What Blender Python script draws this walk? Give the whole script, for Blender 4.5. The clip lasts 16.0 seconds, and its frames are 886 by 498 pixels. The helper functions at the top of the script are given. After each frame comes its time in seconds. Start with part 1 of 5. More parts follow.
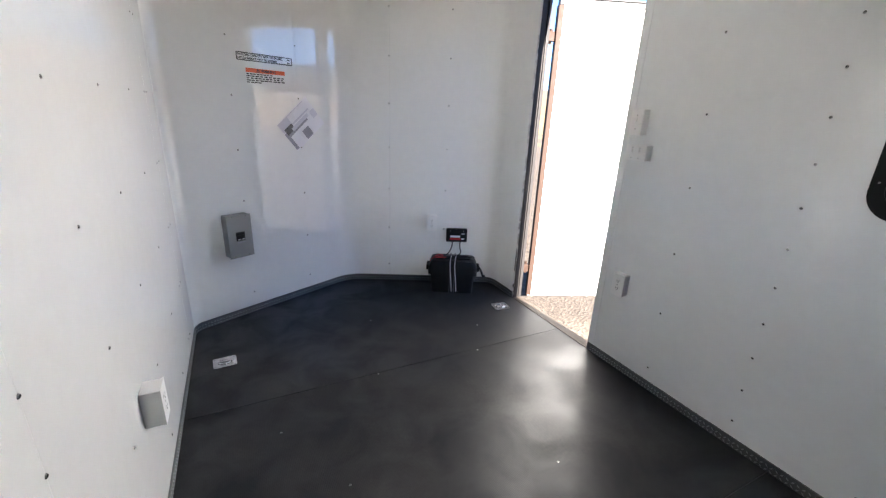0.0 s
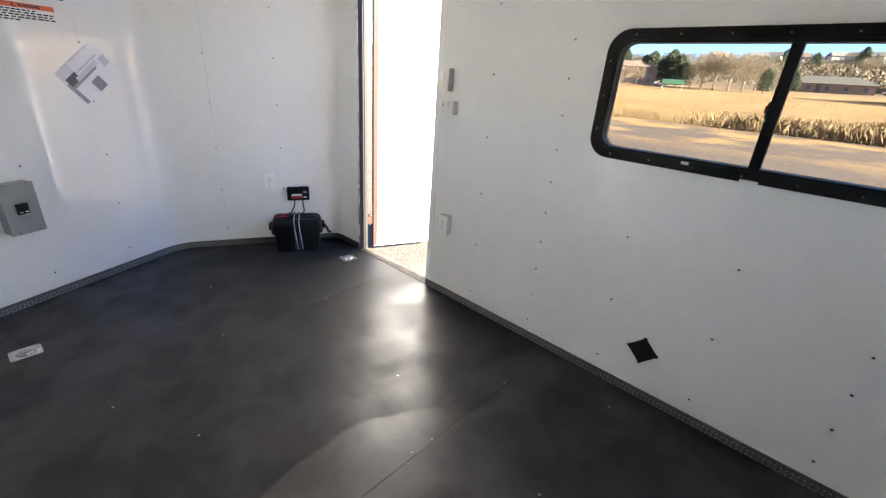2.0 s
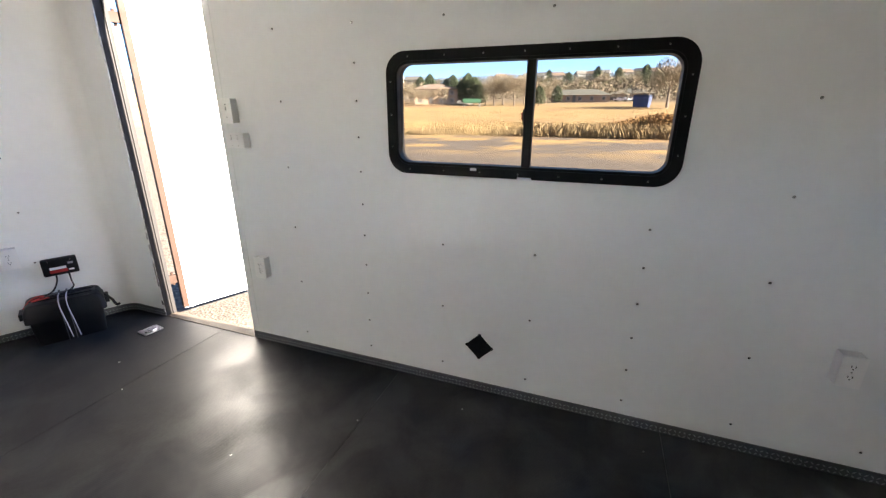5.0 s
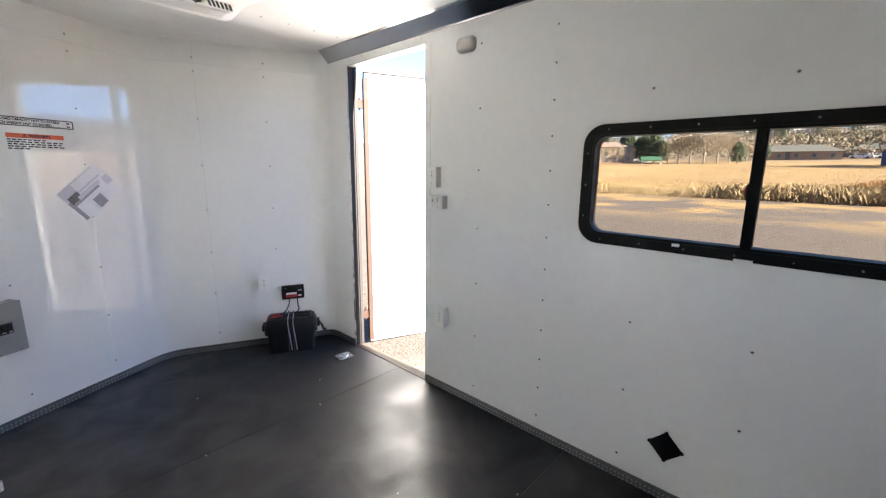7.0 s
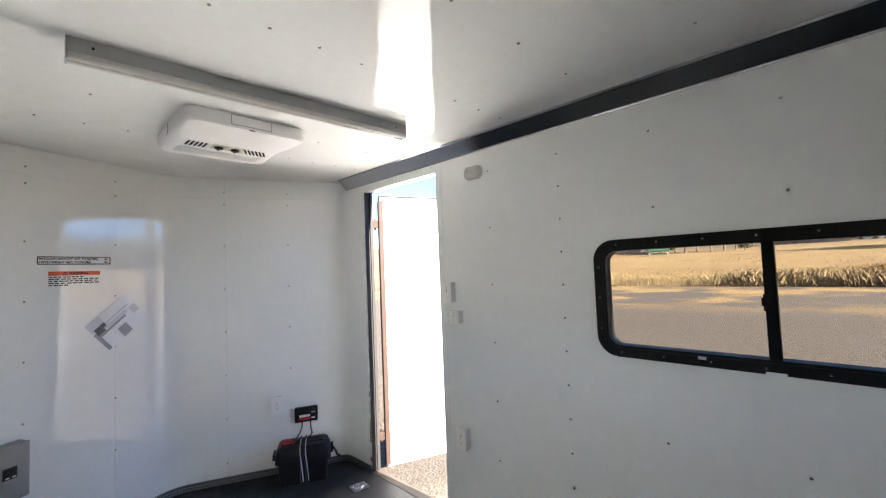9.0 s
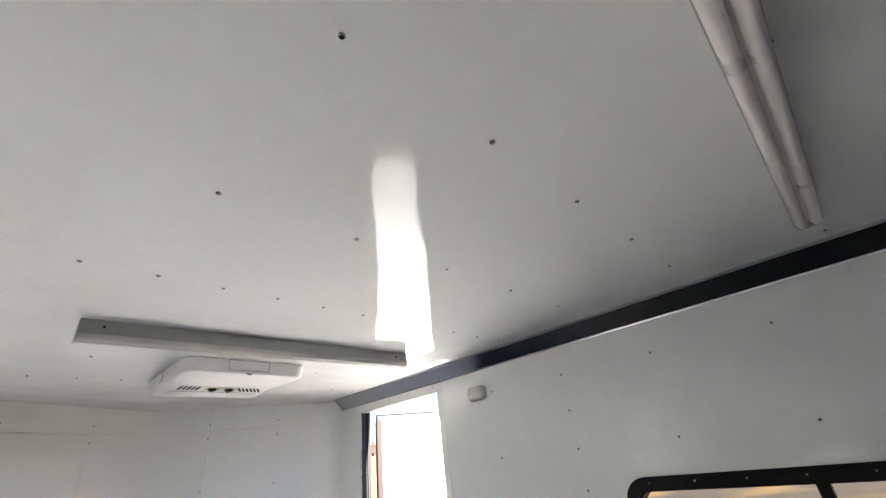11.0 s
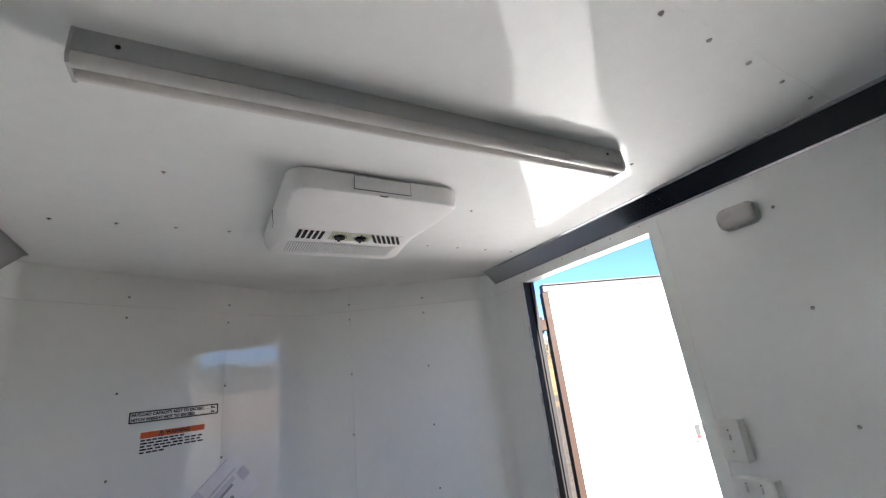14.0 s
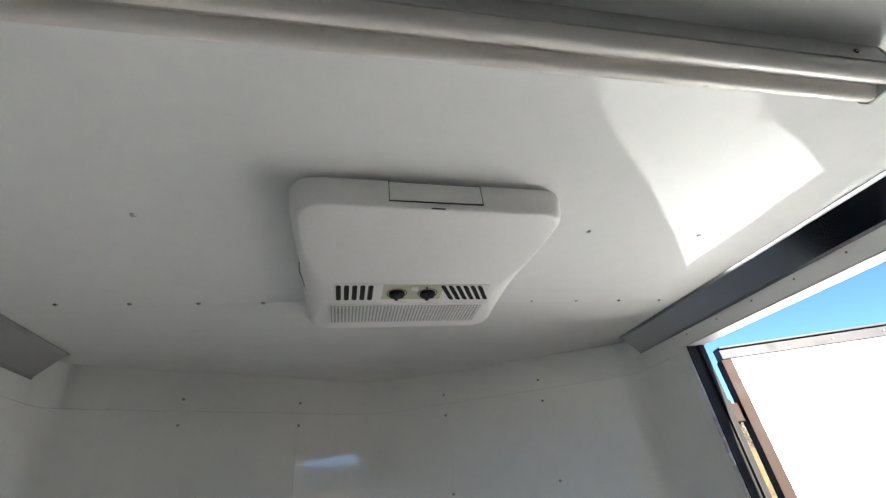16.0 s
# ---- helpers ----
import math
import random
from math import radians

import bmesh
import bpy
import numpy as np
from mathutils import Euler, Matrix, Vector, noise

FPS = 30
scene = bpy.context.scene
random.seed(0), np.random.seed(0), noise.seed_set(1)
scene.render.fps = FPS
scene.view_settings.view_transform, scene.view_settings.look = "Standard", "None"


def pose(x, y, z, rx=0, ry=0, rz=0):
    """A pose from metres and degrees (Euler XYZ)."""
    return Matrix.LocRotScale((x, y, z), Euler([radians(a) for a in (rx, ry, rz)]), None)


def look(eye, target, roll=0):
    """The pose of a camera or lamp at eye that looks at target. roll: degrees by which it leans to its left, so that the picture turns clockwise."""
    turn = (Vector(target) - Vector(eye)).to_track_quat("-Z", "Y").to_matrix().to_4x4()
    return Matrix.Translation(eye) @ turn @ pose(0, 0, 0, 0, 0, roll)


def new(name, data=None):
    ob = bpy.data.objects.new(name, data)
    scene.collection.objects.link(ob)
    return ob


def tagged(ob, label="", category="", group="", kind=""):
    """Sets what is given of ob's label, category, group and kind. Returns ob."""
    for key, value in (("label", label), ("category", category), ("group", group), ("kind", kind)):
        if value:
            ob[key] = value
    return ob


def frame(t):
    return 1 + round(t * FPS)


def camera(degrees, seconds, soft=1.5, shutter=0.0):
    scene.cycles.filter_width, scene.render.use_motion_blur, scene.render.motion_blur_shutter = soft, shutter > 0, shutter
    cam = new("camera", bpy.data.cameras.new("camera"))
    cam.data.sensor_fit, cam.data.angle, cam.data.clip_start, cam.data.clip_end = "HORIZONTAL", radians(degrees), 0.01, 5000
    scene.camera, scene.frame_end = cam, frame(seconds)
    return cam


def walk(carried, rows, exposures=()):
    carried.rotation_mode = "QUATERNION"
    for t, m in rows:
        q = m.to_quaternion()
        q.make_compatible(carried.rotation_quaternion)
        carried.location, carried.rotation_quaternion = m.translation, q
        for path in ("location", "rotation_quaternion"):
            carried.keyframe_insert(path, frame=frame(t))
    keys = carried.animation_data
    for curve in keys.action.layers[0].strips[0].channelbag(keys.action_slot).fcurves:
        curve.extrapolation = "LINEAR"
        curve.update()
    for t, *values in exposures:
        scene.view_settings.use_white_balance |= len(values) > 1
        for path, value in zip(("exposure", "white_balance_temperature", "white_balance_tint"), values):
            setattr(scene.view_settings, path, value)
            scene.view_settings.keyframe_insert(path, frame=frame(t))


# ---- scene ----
cam = camera(94.8, 16.0, 1.3)
PATH = [
    (0, (0.102, 0.097, 1.308), (0.965, 1.786, 0.674), 2.4),
    (0.5, (0.083, -0.02, 1.33), (1.073, 1.594, 0.686), 2.2),
    (0.8, (0.066, -0.075, 1.311), (1.116, 1.49, 0.643), 2.6),
    (1, (0.07, -0.095, 1.313), (1.15, 1.437, 0.614), 2.6),
    (1.5, (0.08, -0.125, 1.304), (1.284, 1.285, 0.555), 3.2),
    (2, (0.109, -0.155, 1.308), (1.468, 1.094, 0.537), 4.2),
    (2.5, (0.137, -0.182, 1.277), (1.703, 0.797, 0.509), 6.0),
    (3, (0.169, -0.207, 1.288), (1.856, 0.534, 0.509), 5.0),
    (3.2, (0.207, -0.239, 1.293), (1.928, 0.422, 0.518), 3.7),
    (5.3, (0.227, -0.215, 1.302), (2.006, 0.482, 0.709), -0.8),
    (5.5, (0.205, -0.193, 1.315), (1.949, 0.623, 0.771), -0.5),
    (6, (0.191, -0.162, 1.33), (1.817, 0.9, 0.852), 0.6),
    (6.5, (0.179, -0.157, 1.345), (1.689, 1.087, 0.93), 1.0),
    (7, (0.166, -0.137, 1.351), (1.599, 1.203, 0.963), 0.5),
    (7.5, (0.167, -0.127, 1.361), (1.558, 1.257, 0.971), -0.5),
    (8, (0.16, -0.127, 1.366), (1.547, 1.278, 1.043), -1.2),
    (8.5, (0.139, -0.131, 1.402), (1.551, 1.277, 1.25), -1.8),
    (9, (0.134, -0.139, 1.439), (1.56, 1.261, 1.536), -2.3),
    (9.5, (0.111, -0.151, 1.534), (1.523, 1.157, 2.078), -4.2),
    (11.8, (0.113, -0.158, 1.653), (1.333, 1.035, 2.615), -4.5),
    (12, (0.133, -0.092, 1.634), (1.324, 1.175, 2.548), -3.1),
    (12.5, (0.150, 0.125, 1.595), (1.264, 1.536, 2.381), -2.9),
    (13, (0.203, 0.277, 1.564), (1.280, 1.789, 2.204), -4.9),
    (13.5, (0.307, 0.493, 1.538), (1.318, 2.074, 2.131), -6.3),
    (14, (0.414, 0.727, 1.569), (1.385, 2.341, 2.179), -6.6),
    (14.5, (0.483, 0.934, 1.595), (1.360, 2.573, 2.291), -6.8),
    (15, (0.499, 1.074, 1.603), (1.295, 2.716, 2.463), -7.6),
    (15.5, (0.601, 1.172, 1.656), (1.197, 2.804, 2.610), -7.9),
    (16, (0.674, 1.154, 1.651), (1.138, 2.806, 2.698), -7.0),
]
EXPOSURES = [(0.0, 4.40, 6500, 12), (1.0, 4.52, 6600, 12), (2.0, 4.74, 6800, 12), (3.0, 4.92, 7300, 13), (5.5, 4.68, 6950, 12), (8.0, 4.54, 6560, 11),
             (9.5, 4.28, 6550, 10), (12.0, 4.32, 6300, 10), (13.0, 3.98, 6200, 10), (14.0, 3.70, 6200, 10), (15.0, 3.44, 6200, 8), (16.0, 3.38, 6230, 6)]
walk(cam, [(t, look(eye, target, roll)) for t, eye, target, roll in PATH], EXPOSURES)

# ---- daylight ----
SUN_TO = Vector((0.04, -0.885, 0.39)).normalized()
world = bpy.data.worlds.new("sky")
scene.world = world
world.use_nodes = True
wn = world.node_tree
sky = wn.nodes.new("ShaderNodeTexSky")
sky.sky_type = "NISHITA"
sky.sun_disc = False
sky.sun_elevation = math.asin(SUN_TO.z)
sky.sun_rotation = math.atan2(SUN_TO.x, SUN_TO.y)
sky.altitude = 2600
sky.air_density, sky.dust_density, sky.ozone_density = 0.8, 0.5, 5.0
wn.links.new(sky.outputs[0], wn.nodes["Background"].inputs[0])
wn.nodes["Background"].inputs[1].default_value = 0.036
sun = new("sun", bpy.data.lights.new("sun", "SUN"))
sun.data.energy, sun.data.angle, sun.data.color = 5.0, radians(0.53), (1.0, 0.95, 0.88)
sun.matrix_world = look(SUN_TO * 50, (0, 0, 0))


# ---- materials ----
def mat(name, color, rough=0.5, metal=0.0, vary=0.12, scale=8.0, bump=0.0, bump_scale=60.0, rough_vary=0.1, spec=0.5, coat=0.0):
    """A plain surface with blotches, grain and relief at two scales."""
    m = bpy.data.materials.new(name)
    m.use_nodes = True
    n, l = m.node_tree.nodes, m.node_tree.links
    b = n["Principled BSDF"]
    b.inputs["Metallic"].default_value = metal
    b.inputs["Specular IOR Level"].default_value = spec
    b.inputs["Coat Weight"].default_value = coat
    b.inputs["Coat Roughness"].default_value = 0.06
    co = n.new("ShaderNodeTexCoord")
    big, small = n.new("ShaderNodeTexNoise"), n.new("ShaderNodeTexNoise")
    big.inputs["Scale"].default_value, small.inputs["Scale"].default_value = scale, scale * 14
    big.inputs["Detail"].default_value, small.inputs["Detail"].default_value = 5, 4
    for t in (big, small):
        l.new(co.outputs["Object"], t.inputs["Vector"])
    add = n.new("ShaderNodeMath"); add.operation = "ADD"
    l.new(big.outputs["Fac"], add.inputs[0]); l.new(small.outputs["Fac"], add.inputs[1])
    r = n.new("ShaderNodeMapRange")
    r.inputs["From Min"].default_value, r.inputs["From Max"].default_value = 0.6, 1.4
    r.inputs["To Min"].default_value, r.inputs["To Max"].default_value = 1 - vary, 1 + vary
    l.new(add.outputs[0], r.inputs["Value"])
    mul = n.new("ShaderNodeVectorMath"); mul.operation = "SCALE"
    mul.inputs[0].default_value = color[:3]
    l.new(r.outputs[0], mul.inputs["Scale"])
    l.new(mul.outputs[0], b.inputs["Base Color"])
    r2 = n.new("ShaderNodeMapRange")
    r2.inputs["From Min"].default_value, r2.inputs["From Max"].default_value = 0.3, 0.7
    r2.inputs["To Min"].default_value, r2.inputs["To Max"].default_value = max(0.02, rough - rough_vary), min(1, rough + rough_vary)
    l.new(big.outputs["Fac"], r2.inputs["Value"]); l.new(r2.outputs[0], b.inputs["Roughness"])
    if bump:
        t = n.new("ShaderNodeTexNoise"); t.inputs["Scale"].default_value = bump_scale; t.inputs["Detail"].default_value = 4
        l.new(co.outputs["Object"], t.inputs["Vector"])
        bn = n.new("ShaderNodeBump"); bn.inputs["Strength"].default_value = 1.0; bn.inputs["Distance"].default_value = bump
        l.new(t.outputs["Fac"], bn.inputs["Height"]); l.new(bn.outputs[0], b.inputs["Normal"])
    return m


def panel_mat(name, color, rough, wave, spec=0.8):
    """Glossy white sheet metal, slightly buckled between its screws, with smears and fine dust."""
    m = mat(name, color, rough, vary=0.025, scale=1.7, rough_vary=0.015, spec=spec)
    n, l = m.node_tree.nodes, m.node_tree.links
    co = n.new("ShaderNodeTexCoord")
    t = n.new("ShaderNodeTexNoise"); t.inputs["Scale"].default_value = 2.6; t.inputs["Detail"].default_value = 1.5
    fine = n.new("ShaderNodeTexNoise"); fine.inputs["Scale"].default_value = 260
    l.new(co.outputs["Object"], t.inputs["Vector"]); l.new(co.outputs["Object"], fine.inputs["Vector"])
    b1 = n.new("ShaderNodeBump"); b1.inputs["Distance"].default_value = wave; b1.inputs["Strength"].default_value = 1
    b2 = n.new("ShaderNodeBump"); b2.inputs["Distance"].default_value = 0.000003; b2.inputs["Strength"].default_value = 1
    l.new(t.outputs["Fac"], b1.inputs["Height"]); l.new(fine.outputs["Fac"], b2.inputs["Height"])
    l.new(b1.outputs[0], b2.inputs["Normal"]); l.new(b2.outputs[0], n["Principled BSDF"].inputs["Normal"])
    return m


def rubber_floor_mat():
    """Black rubber sheet with a fine raised pattern, scuffs, and pale dust trodden in by the door."""
    m = bpy.data.materials.new("black_rubber_sheet")
    m.use_nodes = True
    n, l = m.node_tree.nodes, m.node_tree.links
    b = n["Principled BSDF"]
    b.inputs["Specular IOR Level"].default_value = 0.07
    co = n.new("ShaderNodeTexCoord")
    smear = n.new("ShaderNodeTexNoise"); smear.inputs["Scale"].default_value = 3.0; smear.inputs["Detail"].default_value = 4; smear.inputs["Roughness"].default_value = 0.5
    spots = n.new("ShaderNodeTexNoise"); spots.inputs["Scale"].default_value = 90; spots.inputs["Detail"].default_value = 5
    l.new(co.outputs["Object"], smear.inputs["Vector"]); l.new(co.outputs["Object"], spots.inputs["Vector"])
    dust = n.new("ShaderNodeMapRange"); dust.inputs["From Min"].default_value, dust.inputs["From Max"].default_value = 0.40, 0.80
    l.new(smear.outputs["Fac"], dust.inputs["Value"])
    dm = n.new("ShaderNodeMath"); dm.operation = "MULTIPLY"
    l.new(dust.outputs[0], dm.inputs[0]); l.new(spots.outputs["Fac"], dm.inputs[1])
    mix = n.new("ShaderNodeMix"); mix.data_type = "RGBA"
    mix.inputs["A"].default_value, mix.inputs["B"].default_value = (0.0175, 0.0178, 0.0205, 1), (0.055, 0.052, 0.048, 1)
    l.new(dm.outputs[0], mix.inputs["Factor"]); l.new(mix.outputs["Result"], b.inputs["Base Color"])
    rr = n.new("ShaderNodeMapRange"); rr.inputs["From Min"].default_value, rr.inputs["From Max"].default_value = 0.25, 0.75
    rr.inputs["To Min"].default_value, rr.inputs["To Max"].default_value = 0.42, 0.62
    l.new(smear.outputs["Fac"], rr.inputs["Value"])
    # an arc wiped over the sheet, glossier than the rest
    flat = n.new("ShaderNodeVectorMath"); flat.operation = "DISTANCE"; flat.inputs[1].default_value = (0.68, 0.30, 0.0)
    l.new(co.outputs["Object"], flat.inputs[0])
    wob = n.new("ShaderNodeTexNoise"); wob.inputs["Scale"].default_value = 5.0; wob.inputs["Detail"].default_value = 3
    l.new(co.outputs["Object"], wob.inputs["Vector"])
    rad = n.new("ShaderNodeMath"); rad.operation = "MULTIPLY_ADD"; rad.inputs[1].default_value = 0.12
    l.new(wob.outputs["Fac"], rad.inputs[0]); l.new(flat.outputs["Value"], rad.inputs[2])
    outer, inner = n.new("ShaderNodeMapRange"), n.new("ShaderNodeMapRange")
    for q, lo, hi in ((outer, 0.680, 0.662), (inner, 0.26, 0.34)):
        q.inputs["From Min"].default_value, q.inputs["From Max"].default_value = lo, hi
        l.new(rad.outputs[0], q.inputs["Value"])
    arc = n.new("ShaderNodeMath"); arc.operation = "MULTIPLY"
    l.new(outer.outputs[0], arc.inputs[0]); l.new(inner.outputs[0], arc.inputs[1])
    cloud = n.new("ShaderNodeTexNoise"); cloud.inputs["Scale"].default_value = 4.2; cloud.inputs["Detail"].default_value = 5; cloud.inputs["Roughness"].default_value = 0.55
    cloud.inputs["Distortion"].default_value = 0.6
    l.new(co.outputs["Object"], cloud.inputs["Vector"])
    film = n.new("ShaderNodeMapRange"); film.inputs["From Min"].default_value, film.inputs["From Max"].default_value = 0.36, 0.62
    film.inputs["To Min"].default_value, film.inputs["To Max"].default_value = 0.16, 0.56
    l.new(cloud.outputs["Fac"], film.inputs["Value"])
    wipe = n.new("ShaderNodeMath"); wipe.operation = "MULTIPLY_ADD"; wipe.inputs[1].default_value = 0.60
    across = n.new("ShaderNodeSeparateXYZ"); l.new(co.outputs["Object"], across.inputs[0])
    end = n.new("ShaderNodeMapRange"); end.inputs["From Min"].default_value, end.inputs["From Max"].default_value = 1.16, 0.98
    l.new(across.outputs["X"], end.inputs["Value"])
    smear_arc = n.new("ShaderNodeMath"); smear_arc.operation = "MULTIPLY"
    l.new(arc.outputs[0], smear_arc.inputs[0]); l.new(end.outputs[0], smear_arc.inputs[1])
    l.new(smear_arc.outputs[0], wipe.inputs[0]); l.new(film.outputs[0], wipe.inputs[2])
    # trodden dust by the threshold dulls the film
    door_d = n.new("ShaderNodeVectorMath"); door_d.operation = "DISTANCE"; door_d.inputs[1].default_value = (1.75, 2.05, 0.0)
    l.new(co.outputs["Object"], door_d.inputs[0])
    dull = n.new("ShaderNodeMapRange"); dull.inputs["From Min"].default_value, dull.inputs["From Max"].default_value = 0.35, 1.45
    dull.inputs["To Min"].default_value, dull.inputs["To Max"].default_value = 0.05, 1.0
    l.new(door_d.outputs["Value"], dull.inputs["Value"])
    worn = n.new("ShaderNodeMath"); worn.operation = "MULTIPLY"
    l.new(wipe.outputs[0], worn.inputs[0]); l.new(dull.outputs[0], worn.inputs[1])
    l.new(worn.outputs[0], b.inputs["Coat Weight"]); b.inputs["Coat Roughness"].default_value = 0.31
    l.new(rr.outputs[0], b.inputs["Roughness"])
    # fine raised pattern
    sep = n.new("ShaderNodeSeparateXYZ"); l.new(co.outputs["Object"], sep.inputs[0])
    waves = []
    for op in ("ADD", "SUBTRACT"):
        k = n.new("ShaderNodeMath"); k.operation = op
        l.new(sep.outputs["X"], k.inputs[0]); l.new(sep.outputs["Y"], k.inputs[1])
        f = n.new("ShaderNodeMath"); f.operation = "MULTIPLY"; f.inputs[1].default_value = 2 * math.pi / 0.0125
        w = n.new("ShaderNodeMath"); w.operation = "SINE"
        l.new(k.outputs[0], f.inputs[0]); l.new(f.outputs[0], w.inputs[0]); waves.append(w)
    prod = n.new("ShaderNodeMath"); prod.operation = "MULTIPLY"
    l.new(waves[0].outputs[0], prod.inputs[0]); l.new(waves[1].outputs[0], prod.inputs[1])
    b1 = n.new("ShaderNodeBump"); b1.inputs["Distance"].default_value = 0.0002; b1.inputs["Strength"].default_value = 0.8
    l.new(prod.outputs[0], b1.inputs["Height"])
    b3 = n.new("ShaderNodeBump"); b3.inputs["Distance"].default_value = 0.00008; b3.inputs["Strength"].default_value = 1.0
    l.new(prod.outputs[0], b3.inputs["Height"]); l.new(b3.outputs[0], b.inputs["Coat Normal"])
    b2 = n.new("ShaderNodeBump"); b2.inputs["Distance"].default_value = 0.001
    big = n.new("ShaderNodeTexNoise"); big.inputs["Scale"].default_value = 1.6
    l.new(co.outputs["Object"], big.inputs["Vector"]); l.new(big.outputs["Fac"], b2.inputs["Height"])
    l.new(b1.outputs[0], b2.inputs["Normal"]); l.new(b2.outputs[0], b.inputs["Normal"])
    return m


def glass_mat(name, tint):
    m = bpy.data.materials.new(name)
    m.use_nodes = True
    n, l = m.node_tree.nodes, m.node_tree.links
    n.remove(n["Principled BSDF"])
    tr, gl, mx = n.new("ShaderNodeBsdfTransparent"), n.new("ShaderNodeBsdfGlossy"), n.new("ShaderNodeMixShader")
    tr.inputs[0].default_value = (*tint, 1)
    gl.inputs["Roughness"].default_value = 0.02
    fr = n.new("ShaderNodeFresnel"); fr.inputs[0].default_value = 1.2
    l.new(fr.outputs[0], mx.inputs[0]); l.new(tr.outputs[0], mx.inputs[1]); l.new(gl.outputs[0], mx.inputs[2])
    l.new(mx.outputs[0], n["Material Output"].inputs[0])
    return m


def land_mat():
    """Gravel lot that gives way to dry grass, reddish soil showing between."""
    m = bpy.data.materials.new("gravel_and_dry_grass")
    m.use_nodes = True
    n, l = m.node_tree.nodes, m.node_tree.links
    b = n["Principled BSDF"]; b.inputs["Roughness"].default_value = 0.95; b.inputs["Specular IOR Level"].default_value = 0.1
    co = n.new("ShaderNodeTexCoord")
    def noise_tex(scale, detail=5):
        t = n.new("ShaderNodeTexNoise"); t.inputs["Scale"].default_value = scale; t.inputs["Detail"].default_value = detail
        l.new(co.outputs["Object"], t.inputs["Vector"]); return t
    def blend(fac, a, c):
        x = n.new("ShaderNodeMix"); x.data_type = "RGBA"
        l.new(fac, x.inputs["Factor"])
        for s, v in (("A", a), ("B", c)):
            if isinstance(v, tuple):
                x.inputs[s].default_value = (*v, 1)
            else:
                l.new(v, x.inputs[s])
        return x.outputs["Result"]
    def ramp(src, lo, hi):
        x = n.new("ShaderNodeMapRange"); x.inputs["From Min"].default_value, x.inputs["From Max"].default_value = lo, hi
        l.new(src, x.inputs["Value"]); return x.outputs[0]
    stones = n.new("ShaderNodeTexVoronoi"); stones.inputs["Scale"].default_value = 42
    l.new(co.outputs["Object"], stones.inputs["Vector"])
    gravel = blend(ramp(stones.outputs["Color"], 0.1, 0.95), (0.030, 0.0235, 0.0185), (0.098, 0.080, 0.064))
    gravel = blend(ramp(noise_tex(0.35).outputs["Fac"], 0.4, 0.7), gravel, (0.064, 0.053, 0.044))
    grass = blend(ramp(noise_tex(0.8, 5).outputs["Fac"], 0.35, 0.65), (0.1333, 0.0899, 0.04216), (0.1922, 0.1333, 0.062))
    grass = blend(ramp(noise_tex(0.06).outputs["Fac"], 0.48, 0.66), grass, (0.124, 0.0744, 0.04092))
    sep = n.new("ShaderNodeSeparateXYZ"); l.new(co.outputs["Object"], sep.inputs[0])
    slant = n.new("ShaderNodeMath"); slant.operation = "MULTIPLY_ADD"; slant.inputs[1].default_value = 0.05
    l.new(sep.outputs["Y"], slant.inputs[0]); l.new(sep.outputs["X"], slant.inputs[2])
    edge = n.new("ShaderNodeMath"); edge.operation = "MULTIPLY_ADD"; edge.inputs[1].default_value = 10.0
    l.new(noise_tex(0.16).outputs["Fac"], edge.inputs[0]); l.new(slant.outputs[0], edge.inputs[2])
    patch = n.new("ShaderNodeMath"); patch.operation = "MULTIPLY"
    l.new(ramp(noise_tex(0.22, 4).outputs["Fac"], 0.50, 0.60), patch.inputs[0]); l.new(ramp(slant.outputs[0], 14.0, 20.0), patch.inputs[1])
    gravel = blend(patch.outputs[0], gravel, (0.1736, 0.1147, 0.0496))
    grass = blend(ramp(slant.outputs[0], 110.0, 160.0), grass, (0.093, 0.0713, 0.0465))
    l.new(blend(ramp(edge.outputs[0], 31.0, 33.5), gravel, grass), b.inputs["Base Color"])
    bn = n.new("ShaderNodeBump"); bn.inputs["Distance"].default_value = 0.006
    l.new(stones.outputs["Distance"], bn.inputs["Height"]); l.new(bn.outputs[0], b.inputs["Normal"])
    return m


WHITE = panel_mat("glossy_white_wall_panel", (0.845, 0.855, 0.845), 0.03, 0.0010)
WHITE_CEILING = panel_mat("glossy_white_ceiling_panel", (0.88, 0.88, 0.87), 0.05, 0.012, 0.13)
RUBBER = rubber_floor_mat()
SILL = mat("dusty_brown_sill", (0.050, 0.040, 0.032), 0.7, 0.0, 0.25, 30, spec=0.1)
TREAD = mat("diamond_plate_aluminium", (0.17, 0.175, 0.18), 0.5, 1.0, 0.08, 20, rough_vary=0.03)
TREAD_RAISED = mat("worn_diamond_tops", (0.45, 0.46, 0.47), 0.35, 1.0, 0.08, 20, rough_vary=0.03)
ALU = mat("mill_aluminium", (0.72, 0.72, 0.73), 0.28, 1.0, 0.08, 12)
COVE = mat("smooth_grey_trim_metal", (0.45, 0.46, 0.48), 0.14, 1.0, 0.03, 6, rough_vary=0.02)
ZINC = mat("zinc_screw", (0.36, 0.355, 0.35), 0.28, 1.0, 0.2, 80)
BLACK = mat("black_window_frame", (0.005, 0.005, 0.0055), 0.5, 0.0, 0.2, 20, spec=0.15)
SEAL = mat("black_rubber_seal", (0.009, 0.0075, 0.007), 0.6, 0.0, 0.2, 30, spec=0.25)
PLASTIC = mat("white_plastic", (0.83, 0.825, 0.81), 0.35, 0.0, 0.03, 10)
